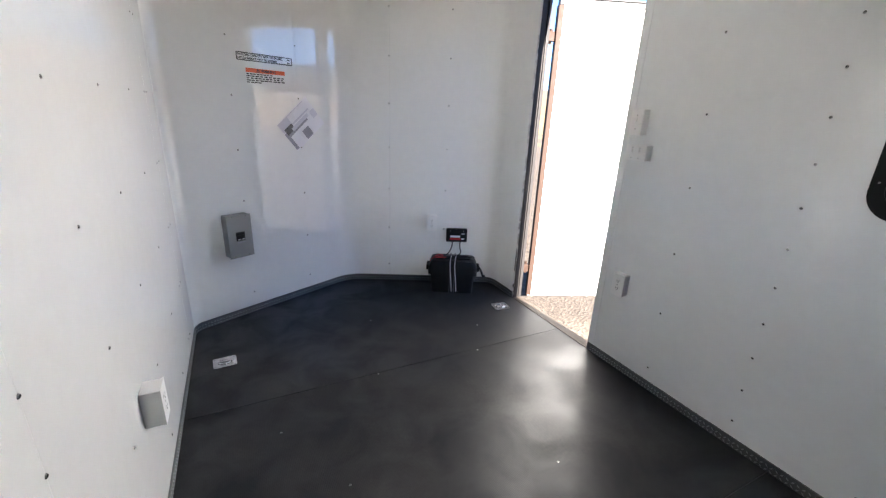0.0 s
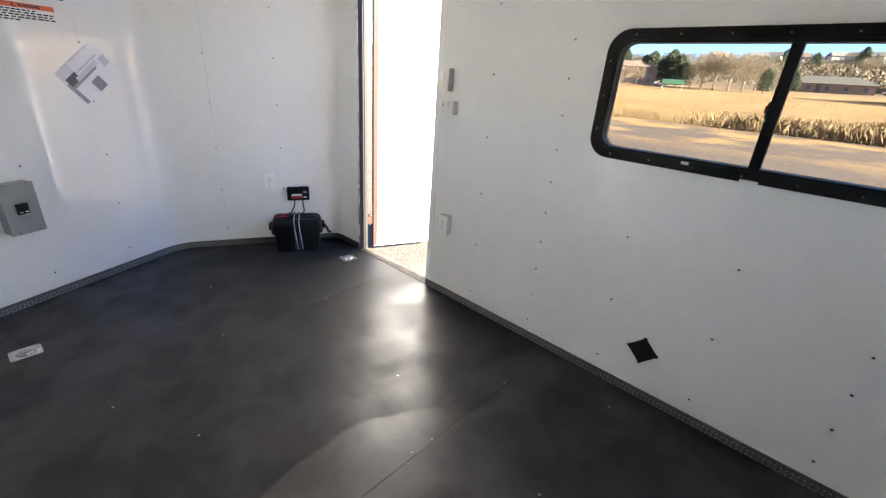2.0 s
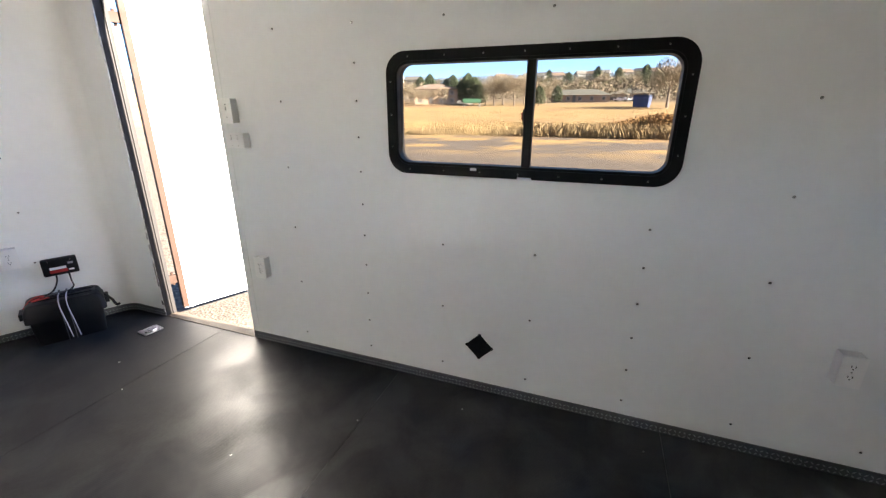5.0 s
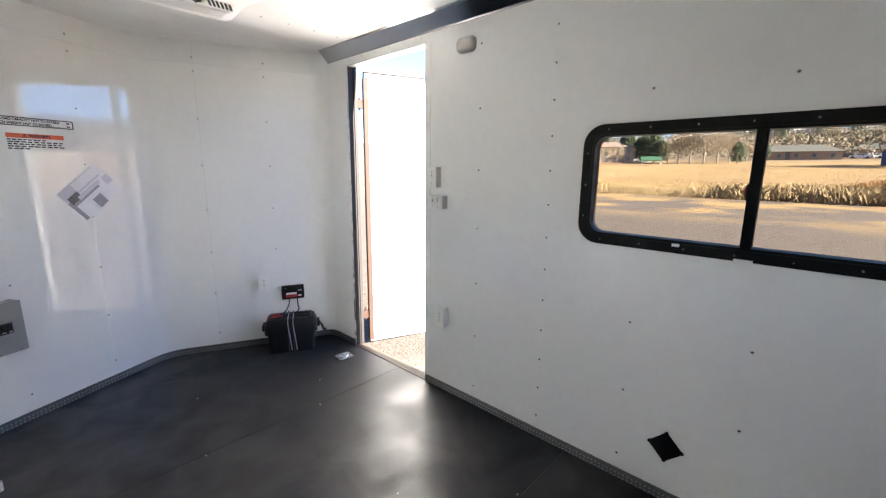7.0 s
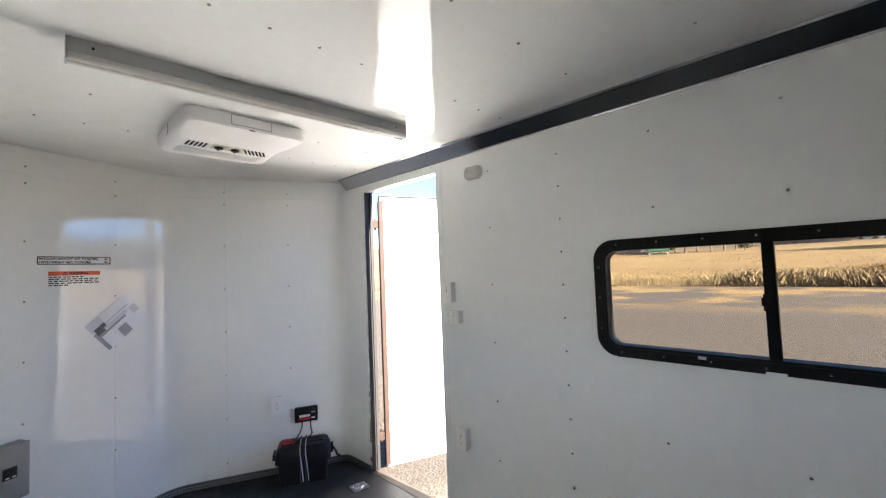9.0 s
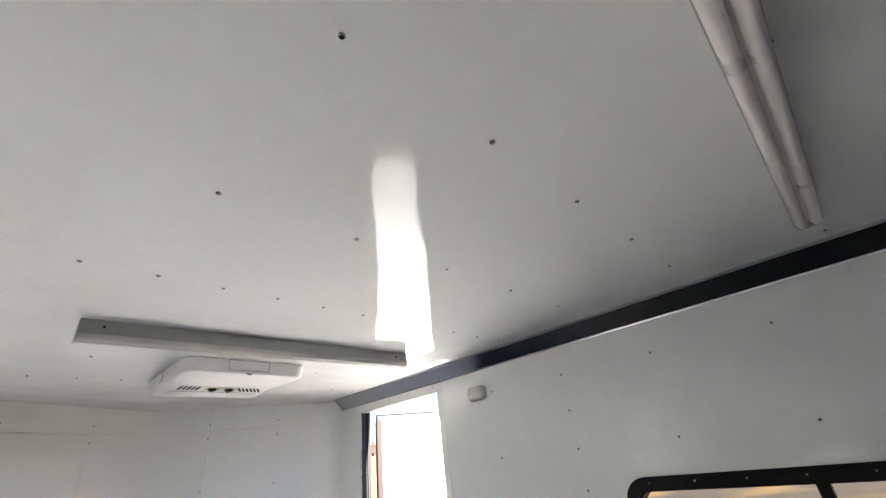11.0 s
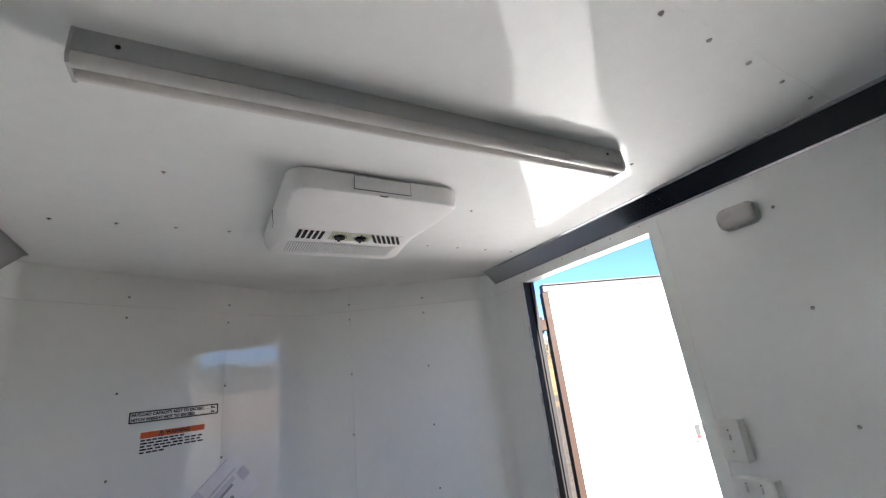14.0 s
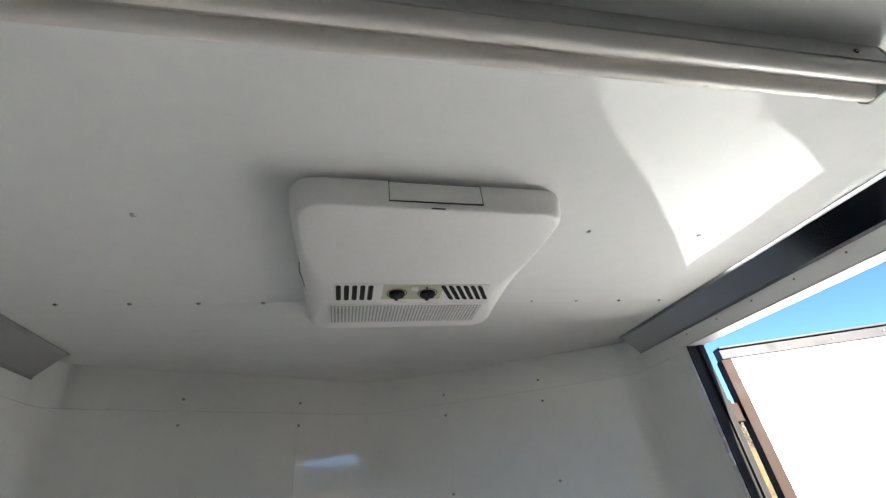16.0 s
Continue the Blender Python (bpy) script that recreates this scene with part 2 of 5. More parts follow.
AC_PLASTIC = mat("white_textured_plastic", (0.90, 0.88, 0.87), 0.5, 0.0, 0.03, 10, 0.0002, 400)
DIFFUSER = mat("frosted_white_diffuser", (0.72, 0.68, 0.65), 0.35, 0.0, 0.04, 8)
HOUSING = mat("pale_grey_painted_metal", (0.50, 0.50, 0.49), 0.4, 0.0, 0.05, 8)
GREY_BOX = mat("grey_painted_steel", (0.25, 0.26, 0.265), 0.42, 0.0, 0.06, 12, 0.0001, 300)
BLACK_PLASTIC = mat("black_moulded_plastic", (0.006, 0.006, 0.007), 0.5, 0.0, 0.25, 25, 0.0003, 200, spec=0.3)
STRAP = mat("grey_webbing", (0.09, 0.09, 0.10), 0.8, 0.0, 0.3, 90)
RED = mat("red_plastic", (0.45, 0.02, 0.02), 0.4)
INK = mat("black_ink", (0.005, 0.005, 0.005), 0.5)
ORANGE = mat("orange_print", (0.72, 0.11, 0.02), 0.35, 0.0, 0.04)
PAPER = mat("white_paper", (0.80, 0.80, 0.84), 0.3, 0.0, 0.03)
PAPER_GREY = mat("grey_print", (0.29, 0.29, 0.33), 0.35, 0.0, 0.1)
PAPER_DARK = mat("dark_grey_print", (0.09, 0.09, 0.10), 0.35, 0.0, 0.3, 30)
PAPER_PALE = mat("pale_grey_print", (0.60, 0.60, 0.67), 0.35, 0.0, 0.1)
STEEL = mat("bright_steel", (0.68, 0.68, 0.68), 0.22, 1.0, 0.15, 30)
DARK = mat("dark_hollow", (0.01, 0.01, 0.01), 0.8)
PANEL_GREEN = mat("pale_olive_print", (0.60, 0.60, 0.45), 0.4, 0.0, 0.03)
LAMP_LENS = mat("dull_lamp_lens", (0.55, 0.52, 0.50), 0.25, 0.0, 0.05)
DOOR_SKIN = mat("white_door_skin", (0.74, 0.74, 0.73), 0.25, 0.0, 0.02, 4)
DULL_EDGE = mat("dull_grey_edge_metal", (0.045, 0.048, 0.056), 0.45, 0.0, 0.15, 20, spec=0.3)
HINGE_BROWN = mat("brown_hinge_edge", (0.022, 0.0125, 0.009), 0.6, 0.0, 0.2, 20, spec=0.1)
BRONZE = mat("brown_anodised_edge", (0.020, 0.0165, 0.0175), 0.5, 0.0, 0.15, 20, spec=0.2)
GLASS = glass_mat("tinted_window_glass", (0.62, 0.615, 0.60))
LAND = land_mat()


# ---- building helpers ----
def thing(name, label, category, group="", kind="", at=None):
    ob = new(name)
    if at is not None:
        ob.matrix_basis = at
    return tagged(ob, label, category, group, kind)


def mesh_of(bm, name):
    me = bpy.data.meshes.new(name)
    bm.normal_update()
    bm.to_mesh(me)
    bm.free()
    return me


def part(name, bm, material, parent=None, label="", smooth=False):
    me = mesh_of(bm, name) if isinstance(bm, bmesh.types.BMesh) else bm
    ob = new(name, me)
    if not me.materials:
        me.materials.append(material)
    if smooth:
        me.polygons.foreach_set("use_smooth", [True] * len(me.polygons))
        me.set_sharp_from_angle(angle=radians(38))
    if parent is not None:
        ob.parent = parent
    if label:
        ob["label"] = label
    return ob


def put(bm, m):
    bmesh.ops.transform(bm, matrix=m, verts=bm.verts)
    return bm


def box(x0, x1, y0, y1, z0, z1, bevel=0.0, seg=2, bm=None):
    own = bmesh.new()
    bmesh.ops.create_cube(own, size=1.0)
    put(own, Matrix.Translation(((x0 + x1) / 2, (y0 + y1) / 2, (z0 + z1) / 2)) @ Matrix.Diagonal((x1 - x0, y1 - y0, z1 - z0, 1)))
    if bevel:
        bmesh.ops.bevel(own, geom=own.edges[:], offset=bevel, segments=seg, affect="EDGES", profile=0.6)
    if bm is None:
        return own
    return merge(bm, own)


def merge(bm, other):
    me = bpy.data.meshes.new("tmp")
    other.to_mesh(me)
    other.free()
    bm.from_mesh(me)
    bpy.data.meshes.remove(me)
    return bm


def rod(r, length, seg=16, r2=None, bevel=0.0):
    """Along +z from 0."""
    bm = bmesh.new()
    bmesh.ops.create_cone(bm, cap_ends=True, segments=seg, radius1=r, radius2=r if r2 is None else r2, depth=length)
    put(bm, Matrix.Translation((0, 0, length / 2)))
    if bevel:
        bmesh.ops.bevel(bm, geom=[e for e in bm.edges if e.calc_face_angle(0) > 1.0], offset=bevel, segments=2, affect="EDGES")
    return bm


def rounded(w, h, r, seg=6):
    """Outline of a rounded rectangle round the origin, anticlockwise."""
    pts = []
    for cx, cy, a0 in ((w / 2 - r, h / 2 - r, 0), (-w / 2 + r, h / 2 - r, 90), (-w / 2 + r, -h / 2 + r, 180), (w / 2 - r, -h / 2 + r, 270)):
        for i in range(seg + 1):
            a = radians(a0 + 90 * i / seg)
            pts.append((cx + r * math.cos(a), cy + r * math.sin(a)))
    return pts


def slab(pts, z0, z1, bm=None):
    """A prism over an outline in xy."""
    bm = bm or bmesh.new()
    lo = [bm.verts.new((x, y, z0)) for x, y in pts]
    hi = [bm.verts.new((x, y, z1)) for x, y in pts]
    n = len(pts)
    bm.faces.new(lo[::-1]); bm.faces.new(hi)
    for i in range(n):
        bm.faces.new((lo[i], lo[(i + 1) % n], hi[(i + 1) % n], hi[i]))
    return bm


def ring(outer, inner, z0, z1):
    bm = bmesh.new()
    n = len(outer)
    v = [[bm.verts.new((x, y, z)) for x, y in p] for p in (outer, inner) for z in (z0, z1)]
    ol, oh, il, ih = v
    for i in range(n):
        j = (i + 1) % n
        bm.faces.new((ol[i], ol[j], oh[j], oh[i])); bm.faces.new((il[j], il[i], ih[i], ih[j]))
        bm.faces.new((oh[i], oh[j], ih[j], ih[i])); bm.faces.new((ol[j], ol[i], il[i], il[j]))
    return bm


def loft(rings):
    """Closed rings of equal count, first and last capped."""
    bm = bmesh.new()
    vs = [[bm.verts.new(p) for p in r] for r in rings]
    n = len(vs[0])
    for a, b in zip(vs, vs[1:]):
        for i in range(n):
            bm.faces.new((a[i], a[(i + 1) % n], b[(i + 1) % n], b[i]))
    bm.faces.new(vs[0][::-1]); bm.faces.new(vs[-1])
    bmesh.ops.recalc_face_normals(bm, faces=bm.faces)
    return bm


def tube(points, r, seg=8):
    """A bent cable through the points."""
    pts = [Vector(p) for p in points]
    fine = []
    for i in range(len(pts) - 1):
        p0, p1, p2, p3 = pts[max(i - 1, 0)], pts[i], pts[i + 1], pts[min(i + 2, len(pts) - 1)]
        for k in range(6):
            t = k / 6
            fine.append(0.5 * ((2 * p1) + (p2 - p0) * t + (2 * p0 - 5 * p1 + 4 * p2 - p3) * t * t + (3 * p1 - p0 - 3 * p2 + p3) * t ** 3))
    fine.append(pts[-1])
    rings = []
    for i, p in enumerate(fine):
        d = (fine[min(i + 1, len(fine) - 1)] - fine[max(i - 1, 0)]).normalized()
        side = d.cross(Vector((0.3, 0.2, 0.93))).normalized()
        up = side.cross(d)
        rings.append([p + r * (math.cos(2 * math.pi * k / seg) * side + math.sin(2 * math.pi * k / seg) * up) for k in range(seg)])
    return loft(rings)


def words(text, size, material, m, parent, name="lettering"):
    cu = bpy.data.curves.new(name, "FONT")
    cu.body, cu.size, cu.align_y, cu.offset = text, size, "CENTER", size * 0.05
    tmp = new("tmp_text", cu)
    bpy.context.view_layer.update()
    me = bpy.data.meshes.new_from_object(tmp.evaluated_get(bpy.context.evaluated_depsgraph_get()))
    bpy.data.objects.remove(tmp)
    me.transform(m)
    me.materials.clear()
    return part(name, me, material, parent)


# ---- plan of the trailer ----
XL, XR, YR, H, MID = -0.225, 1.87, -1.75, 2.151, 0.8225
APEX, SLOPE, DOOR0, DOOR1, DOORH = 3.16, 0.46, 1.605, 2.363, 2.03
SIDE_Y = APEX - SLOPE * (XR - MID)
GROUND = -0.20
TH = 0.055
NOSE = math.atan(SLOPE)


def fillet(pts, radii, seg=10):
    out = [Vector(pts[0])]
    for i in range(1, len(pts) - 1):
        p, a, b = Vector(pts[i]), Vector(pts[i - 1]), Vector(pts[i + 1])
        u, v = (a - p).normalized(), (b - p).normalized()
        half = math.acos(max(-1, min(1, u.dot(v)))) / 2
        r = radii[i - 1]
        t = r / math.tan(half)
        c = p + (u + v).normalized() * (r / math.sin(half))
        s, e = p + u * t, p + v * t
        a0 = math.atan2(*(s - c).yx)
        d = (math.atan2(*(e - c).yx) - a0 + math.pi) % (2 * math.pi) - math.pi
        out.append(s + u * 0.003)
        out += [c + r * Vector((math.cos(a0 + d * k / seg), math.sin(a0 + d * k / seg))) for k in range(seg + 1)]
        out.append(e + v * 0.003)
    return out + [Vector(pts[-1])]


def outline(off=0.0):
    """Inner face of the walls from the rear right round the nose to the rear left, moved outwards by off."""
    k = math.hypot(1, SLOPE)
    side = APEX + off * k - SLOPE * (XR + off - MID)
    return fillet([(XR + off, YR), (XR + off, side), (MID, APEX + off * k), (XL - off, side), (XL - off, YR)], (0.09 + off, 0.25 + off, 0.09 + off))


def cut_path(path, keep0, keep1):
    """The stretch of a path between two lengths along it."""
    out, s = [], 0.0
    for a, b in zip(path, path[1:]):
        d = (b - a).length
        for t in ((keep0 - s) / d, (keep1 - s) / d):
            if 0 <= t <= 1:
                out.append((s + t * d, a.lerp(b, t)))
        if keep0 < s + d < keep1:
            out.append((s + d, b))
        s += d
    out.sort(key=lambda q: q[0])
    pts = [out[0][1]]
    for _, p in out[1:]:
        if (p - pts[-1]).length > 1e-5:
            pts.append(p)
    return pts


def length_at(path, test):
    s = 0.0
    for a, b in zip(path, path[1:]):
        if test(a) != test(b):
            lo, hi = 0.0, 1.0
            for _ in range(30):
                m = (lo + hi) / 2
                lo, hi = (m, hi) if test(a.lerp(b, m)) == test(a) else (lo, m)
            return s + lo * (b - a).length
        s += (b - a).length
    return s


def swept(path, profile, close=True):
    """Sweeps a profile of (outward, z) pairs along a plan path that runs anticlockwise round the room."""
    rings = []
    for i, p in enumerate(path):
        d = Vector((0, 0))
        if i:
            d += (p - path[i - 1]).normalized()
        if i < len(path) - 1:
            d += (path[i + 1] - p).normalized()
        d.normalize()
        n = Vector((d.y, -d.x))
        rings.append([(p.x + n.x * o, p.y + n.y * o, z) for o, z in profile])
    return loft(rings)


PATH_IN = outline()
S_JAMB = length_at(PATH_IN, lambda p: p.y > DOOR1 + 0.045)
S_R = length_at(PATH_IN, lambda p: p.y > 2.75 and p.x < 1.123)
S_L = length_at(PATH_IN, lambda p: p.x < 0.497)
TOTAL = sum((b - a).length for a, b in zip(PATH_IN, PATH_IN[1:]))
S_LEFT = TOTAL - (2.405 - YR)


def nose_at(x, off=0.0, z=0.0):
    """A pose on a face of the nose: x along the wall, y up, z into the room."""
    side = 1 if x > MID else -1
    a = -side * NOSE
    p = Vector((x, APEX - SLOPE * abs(x - MID), z))
    return Matrix.Translation(p) @ pose(0, 0, 0, 90, 0, math.degrees(a)) @ Matrix.Translation((0, 0, off))


def right_at(y, z, off=0.0):
    """A pose on the right wall: x towards the rear, y up, z into the room."""
    return Matrix.Translation((XR - off, y, z)) @ pose(0, 0, 0, 90, 0, -90)


def left_at(y, z, off=0.0):
    return Matrix.Translation((XL + off, y, z)) @ pose(0, 0, 0, 90, 0, 90)


# ---- shell ----
floor = thing("floor", "black rubber covered trailer floor with seams and dust", "floor", kind="structure")
def floor_cut(y0, y1):
    inner = [p for p in outline(-0.001)]
    bm = slab([(p.x, p.y) for p in inner], -0.006, 0.0)
    for y, n in ((y0, -1), (y1, 1)):
        g = bm.verts[:] + bm.edges[:] + bm.faces[:]
        r = bmesh.ops.bisect_plane(bm, geom=g, plane_co=(0, y, 0), plane_no=(0, n, 0), clear_outer=True)
        es = [e for e in r["geom_cut"] if isinstance(e, bmesh.types.BMEdge)]
        if es:
            bmesh.ops.holes_fill(bm, edges=es)
    return bm
for a, b in ((YR, -0.605), (-0.602, 0.628), (0.631, 1.858), (1.861, 3.30)):
    part("floor_sheet", floor_cut(a, b), RUBBER, floor)
part("floor_deck", slab([(p.x, p.y) for p in outline(0.05)], GROUND, -0.0065), SILL, floor, "dusty steel floor deck")
# door sill
part("door_sill", box(XR - 0.002, XR + TH + 0.01, DOOR0, DOOR1, -0.006, 0.003, 0.001), SILL, floor, "dusty brown door sill")

wall_front = thing("wall_front", "glossy white V shaped front wall of screwed panels", "wall", kind="structure")
part("wall_body", swept(cut_path(PATH_IN, S_JAMB, S_LEFT), [(0.004, 0.0), (TH, 0.0), (TH, H + 0.03), (0.004, H + 0.03)]), GREY_BOX, wall_front, smooth=True)
for s0, s1 in ((S_JAMB, S_R), (S_R, S_L), (S_L, S_LEFT)):
    for z0, z1 in ((0.002, 2.0122), (2.0130, H + 0.001)):
        part("wall_panel", swept(cut_path(PATH_IN, s0 + 0.0003, s1 - 0.0003), [(0.0, z0), (0.0035, z0), (0.0035, z1), (0.0, z1)]), WHITE, wall_front, smooth=True)

wall_left = thing("wall_left", "glossy white trailer side wall with rows of screws", "wall", kind="structure")
WIN_Y0, WIN_Y1, WIN_Z0, WIN_Z1 = -0.502, 0.64, 1.045, 1.532
def pierced(x0, x1, ys, zs, open_cells):
    """A wall over a grid in y and z, with cells left open."""
    bm = bmesh.new()
    ni, nj = len(ys) - 1, len(zs) - 1
    def solid(i, j):
        return 0 <= i < ni and 0 <= j < nj and (i, j) not in open_cells
    grid = {(i, j, k): bm.verts.new((x, y, z)) for i, y in enumerate(ys) for j, z in enumerate(zs) for k, x in enumerate((x0, x1))}
    for i in range(ni):
        for j in range(nj):
            if not solid(i, j):
                continue
            q = [(i, j), (i + 1, j), (i + 1, j + 1), (i, j + 1)]
            bm.faces.new([grid[(*c, 0)] for c in q[::-1]]); bm.faces.new([grid[(*c, 1)] for c in q])
            for (di, dj), (a, b) in {(0, -1): (0, 1), (1, 0): (1, 2), (0, 1): (2, 3), (-1, 0): (3, 0)}.items():
                if not solid(i + di, j + dj):
                    bm.faces.new((grid[(*q[a], 0)], grid[(*q[b], 0)], grid[(*q[b], 1)], grid[(*q[a], 1)]))
    bmesh.ops.recalc_face_normals(bm, faces=bm.faces)
    bmesh.ops.delete(bm, geom=[v for v in bm.verts if not v.link_faces], context="VERTS")
    return bm
part("wall_body", box(XL - TH, XL - 0.004, 0.8205, 2.405, 0, H + 0.03), GREY_BOX, wall_left)
part("wall_panel", box(XL - 0.0035, XL, 0.8205, 2.4043, 0.002, H + 0.001), WHITE, wall_left)
# opening for the unseen window added to let in more daylight
part("wall_panel", pierced(XL - TH, XL, [YR, WIN_Y0 + 0.03, WIN_Y1 - 0.03, 0.8195], [0.0, WIN_Z0 + 0.03, WIN_Z1 - 0.03, H + 0.03], {(1, 1)}), WHITE, wall_left)

wall_right = thing("wall_right", "glossy white trailer side wall with door and window openings", "wall", kind="structure")
part("wall_panel", pierced(XR, XR + TH, [YR, WIN_Y0 + 0.03, WIN_Y1 - 0.03, DOOR0, DOOR1, DOOR1 + 0.0445], [0.0, WIN_Z0 + 0.03, WIN_Z1 - 0.03, DOORH, H + 0.03], {(1, 1), (3, 0), (3, 1), (3, 2)}), WHITE, wall_right)

wall_rear = thing("wall_rear", "plain white rear wall closing the trailer", "wall", kind="structure")
part("wall_panel", box(XL - TH, XR + TH, YR - 0.05, YR, GROUND, H + 0.03), WHITE, wall_rear)

def ceiling_mesh():
    bm = bmesh.new()
    cuts = [YR, -0.262, 0.978, 2.234, 3.3]
    for a, b in zip(cuts, cuts[1:]):
        one = slab([(p.x, p.y) for p in outline(0.0)], H, H + 0.004)
        for y, n in ((a + 0.0002, -1), (b - 0.0002, 1)):
            r = bmesh.ops.bisect_plane(one, geom=one.verts[:] + one.edges[:] + one.faces[:], plane_co=(0, y, 0), plane_no=(0, n, 0), clear_outer=True)
            es = [e for e in r["geom_cut"] if isinstance(e, bmesh.types.BMEdge)]
            if es:
                bmesh.ops.holes_fill(one, edges=es)
        merge(bm, one)
    slab([(p.x, p.y) for p in outline(TH)], H + 0.0045, H + 0.05, bm)
    return bm
tagged(part("ceiling", ceiling_mesh(), WHITE_CEILING), "glossy white buckled sheet metal ceiling with screws", "ceiling", kind="structure")

# base strips of tread plate
def diamonds(path, z_mid):
    bm = bmesh.new()
    s, k, total = 0.012, 0, sum((b - a).length for a, b in zip(path, path[1:]))
    acc, i = 0.0, 0
    while s < total - 0.012:
        while i < len(path) - 2 and acc + (path[i + 1] - path[i]).length < s:
            acc += (path[i + 1] - path[i]).length; i += 1
        d = (path[i + 1] - path[i]).normalized()
        p = path[i] + d * (s - acc)
        n = Vector((-d.y, d.x))
        for row in range(2):
            lean = 1 if (k + row) % 2 else -1
            c = Vector((p.x + n.x * 0.0047, p.y + n.y * 0.0047, z_mid - 0.018 + 0.018 * row))
            u = (Vector((d.x, d.y, 0)) + Vector((0, 0, lean))).normalized() * 0.0085
            w = (Vector((d.x, d.y, 0)) * -lean + Vector((0, 0, 1))).normalized() * 0.0028
            o = Vector((n.x, n.y, 0))
            vs = [bm.verts.new(q) for q in (c + u, c + w, c - u, c - w)]
            t = bm.verts.new(c + o * 0.0016)
            for a in range(4):
                bm.faces.new((vs[a], vs[(a + 1) % 4], t))
        s += 0.018; k += 1
    bmesh.ops.recalc_face_normals(bm, faces=bm.faces)
    return bm
BASE_PROFILE = [(-0.0045, 0.001), (-0.0005, 0.001), (-0.0005, 0.048), (-0.0045, 0.046)]
base_front = cut_path(PATH_IN, S_JAMB - 0.04, TOTAL)
base_right = [Vector((XR, YR)), Vector((XR, DOOR0 - 0.004))]
for path, txt in ((base_front, "diamond plate kick strip along the nose and side wall"), (base_right, "diamond plate kick strip below the window wall")):
    ob = tagged(part("baseboard", swept(path, BASE_PROFILE), TREAD, smooth=True), txt, "baseboard", kind="structure")
    part("tread_pattern", diamonds(path, 0.027), TREAD_RAISED, ob)["kind"] = "stuff"

# cove strips between walls and ceiling
for x, sgn, y1, name in ((XR, -1, 2.60, "trim_right"), (XL, 1, 2.60, "trim_left")):
    prof = [(0.0, 2.083), (0.0, 2.077), (0.003, 2.077), (0.0045, 2.085), (0.064, H - 0.007), (0.077, H - 0.003), (0.077, H - 0.0005), (0.06, H - 0.0005)]
    rings = [[(x + sgn * (o + 0.0003), y, z) for o, z in prof] for y in (YR, y1)]
    tagged(part(name, loft(rings), COVE), "smooth grey metal cove strip between wall and ceiling", "trim", kind="structure")

# ---- window ----
SCREW = bmesh.new()
bmesh.ops.create_cone(SCREW, cap_ends=True, segments=8, radius1=0.0056, radius2=0.0032, depth=0.0028)
put(SCREW, Matrix.Translation((0, 0, 0.0011)))
SCREW_ME = mesh_of(SCREW, "screw")
SCREW_ME.materials.append(ZINC)
def screw(parent, m, size=1.0):
    ob = new("screw", SCREW_ME)
    ob.parent = parent
    ob.matrix_basis = m @ Matrix.Diagonal((size, size, size, 1))
WW, WH = WIN_Y1 - WIN_Y0, WIN_Z1 - WIN_Z0
def sliding_window(name, WM):
    window = thing(name, "black framed sliding trailer window with lightly tinted glass", "window", kind="structure")
    fr = ring(rounded(WW, WH, 0.085, 8), rounded(WW - 0.075, WH - 0.075, 0.06, 8), 0.0005, 0.011)
    part("window_frame", put(fr, WM), BLACK, window, smooth=True)
    fr = ring(rounded(WW - 0.060, WH - 0.060, 0.065, 8), rounded(WW - 0.095, WH - 0.095, 0.05, 8), -0.05, 0.007)
    part("inner_channel", put(fr, WM), BLACK, window, smooth=True)
    fr = ring(rounded(WW + 0.02, WH + 0.02, 0.09, 8), rounded(WW - 0.08, WH - 0.08, 0.06, 8), -TH - 0.012, -TH - 0.001)
    part("outer_frame", put(fr, WM), BLACK, window, smooth=True)
    mull_u = (WIN_Y0 + WIN_Y1) / 2 - 0.043
    part("mullion", put(box(mull_u - 0.017, mull_u + 0.017, -WH / 2 + 0.045, WH / 2 - 0.045, -0.03, 0.004, 0.003), WM), BLACK, window)
    for u0, u1, d in ((-WW / 2 + 0.04, mull_u + 0.012, -0.022), (mull_u - 0.012, WW / 2 - 0.04, -0.034)):
        g = part("pane", put(box(u0, u1, -WH / 2 + 0.04, WH / 2 - 0.04, d - 0.002, d + 0.002), WM), GLASS, window)
        g.visible_shadow = False
    latch = part("latch", put(box(mull_u - 0.021, mull_u - 0.0175, -0.035, 0.022, -0.02, 0.008, 0.001), WM), BLACK, window, "black slide latch with a red tab")
    part("latch_tab", put(box(mull_u - 0.026, mull_u - 0.0212, -0.016, 0.010, -0.01, 0.007, 0.001), WM), RED, latch, "red tab")
    for u, v, w in ((mull_u, -WH / 2 + 0.003, 0.055), (mull_u - 0.21, -WH / 2 + 0.031, 0.026)):
        part("maker_tag", put(box(u - w / 2, u + w / 2, v - 0.0055, v + 0.0055, 0.011, 0.0125), WM), PAPER, window, "small pale tag")
    for k in range(7):
        u = -WW / 2 + 0.1 + k * (WW - 0.2) / 6
        for v in (-WH / 2 + 0.02, WH / 2 - 0.02):
            screw(window, WM @ Matrix.Translation((u, v, 0.011)), 0.7)
    for v in (-0.13, 0.0, 0.13):
        for u in (-WW / 2 + 0.02, WW / 2 - 0.02):
            screw(window, WM @ Matrix.Translation((u, v, 0.011)), 0.7)
sliding_window("window_1", right_at((WIN_Y0 + WIN_Y1) / 2, (WIN_Z0 + WIN_Z1) / 2))
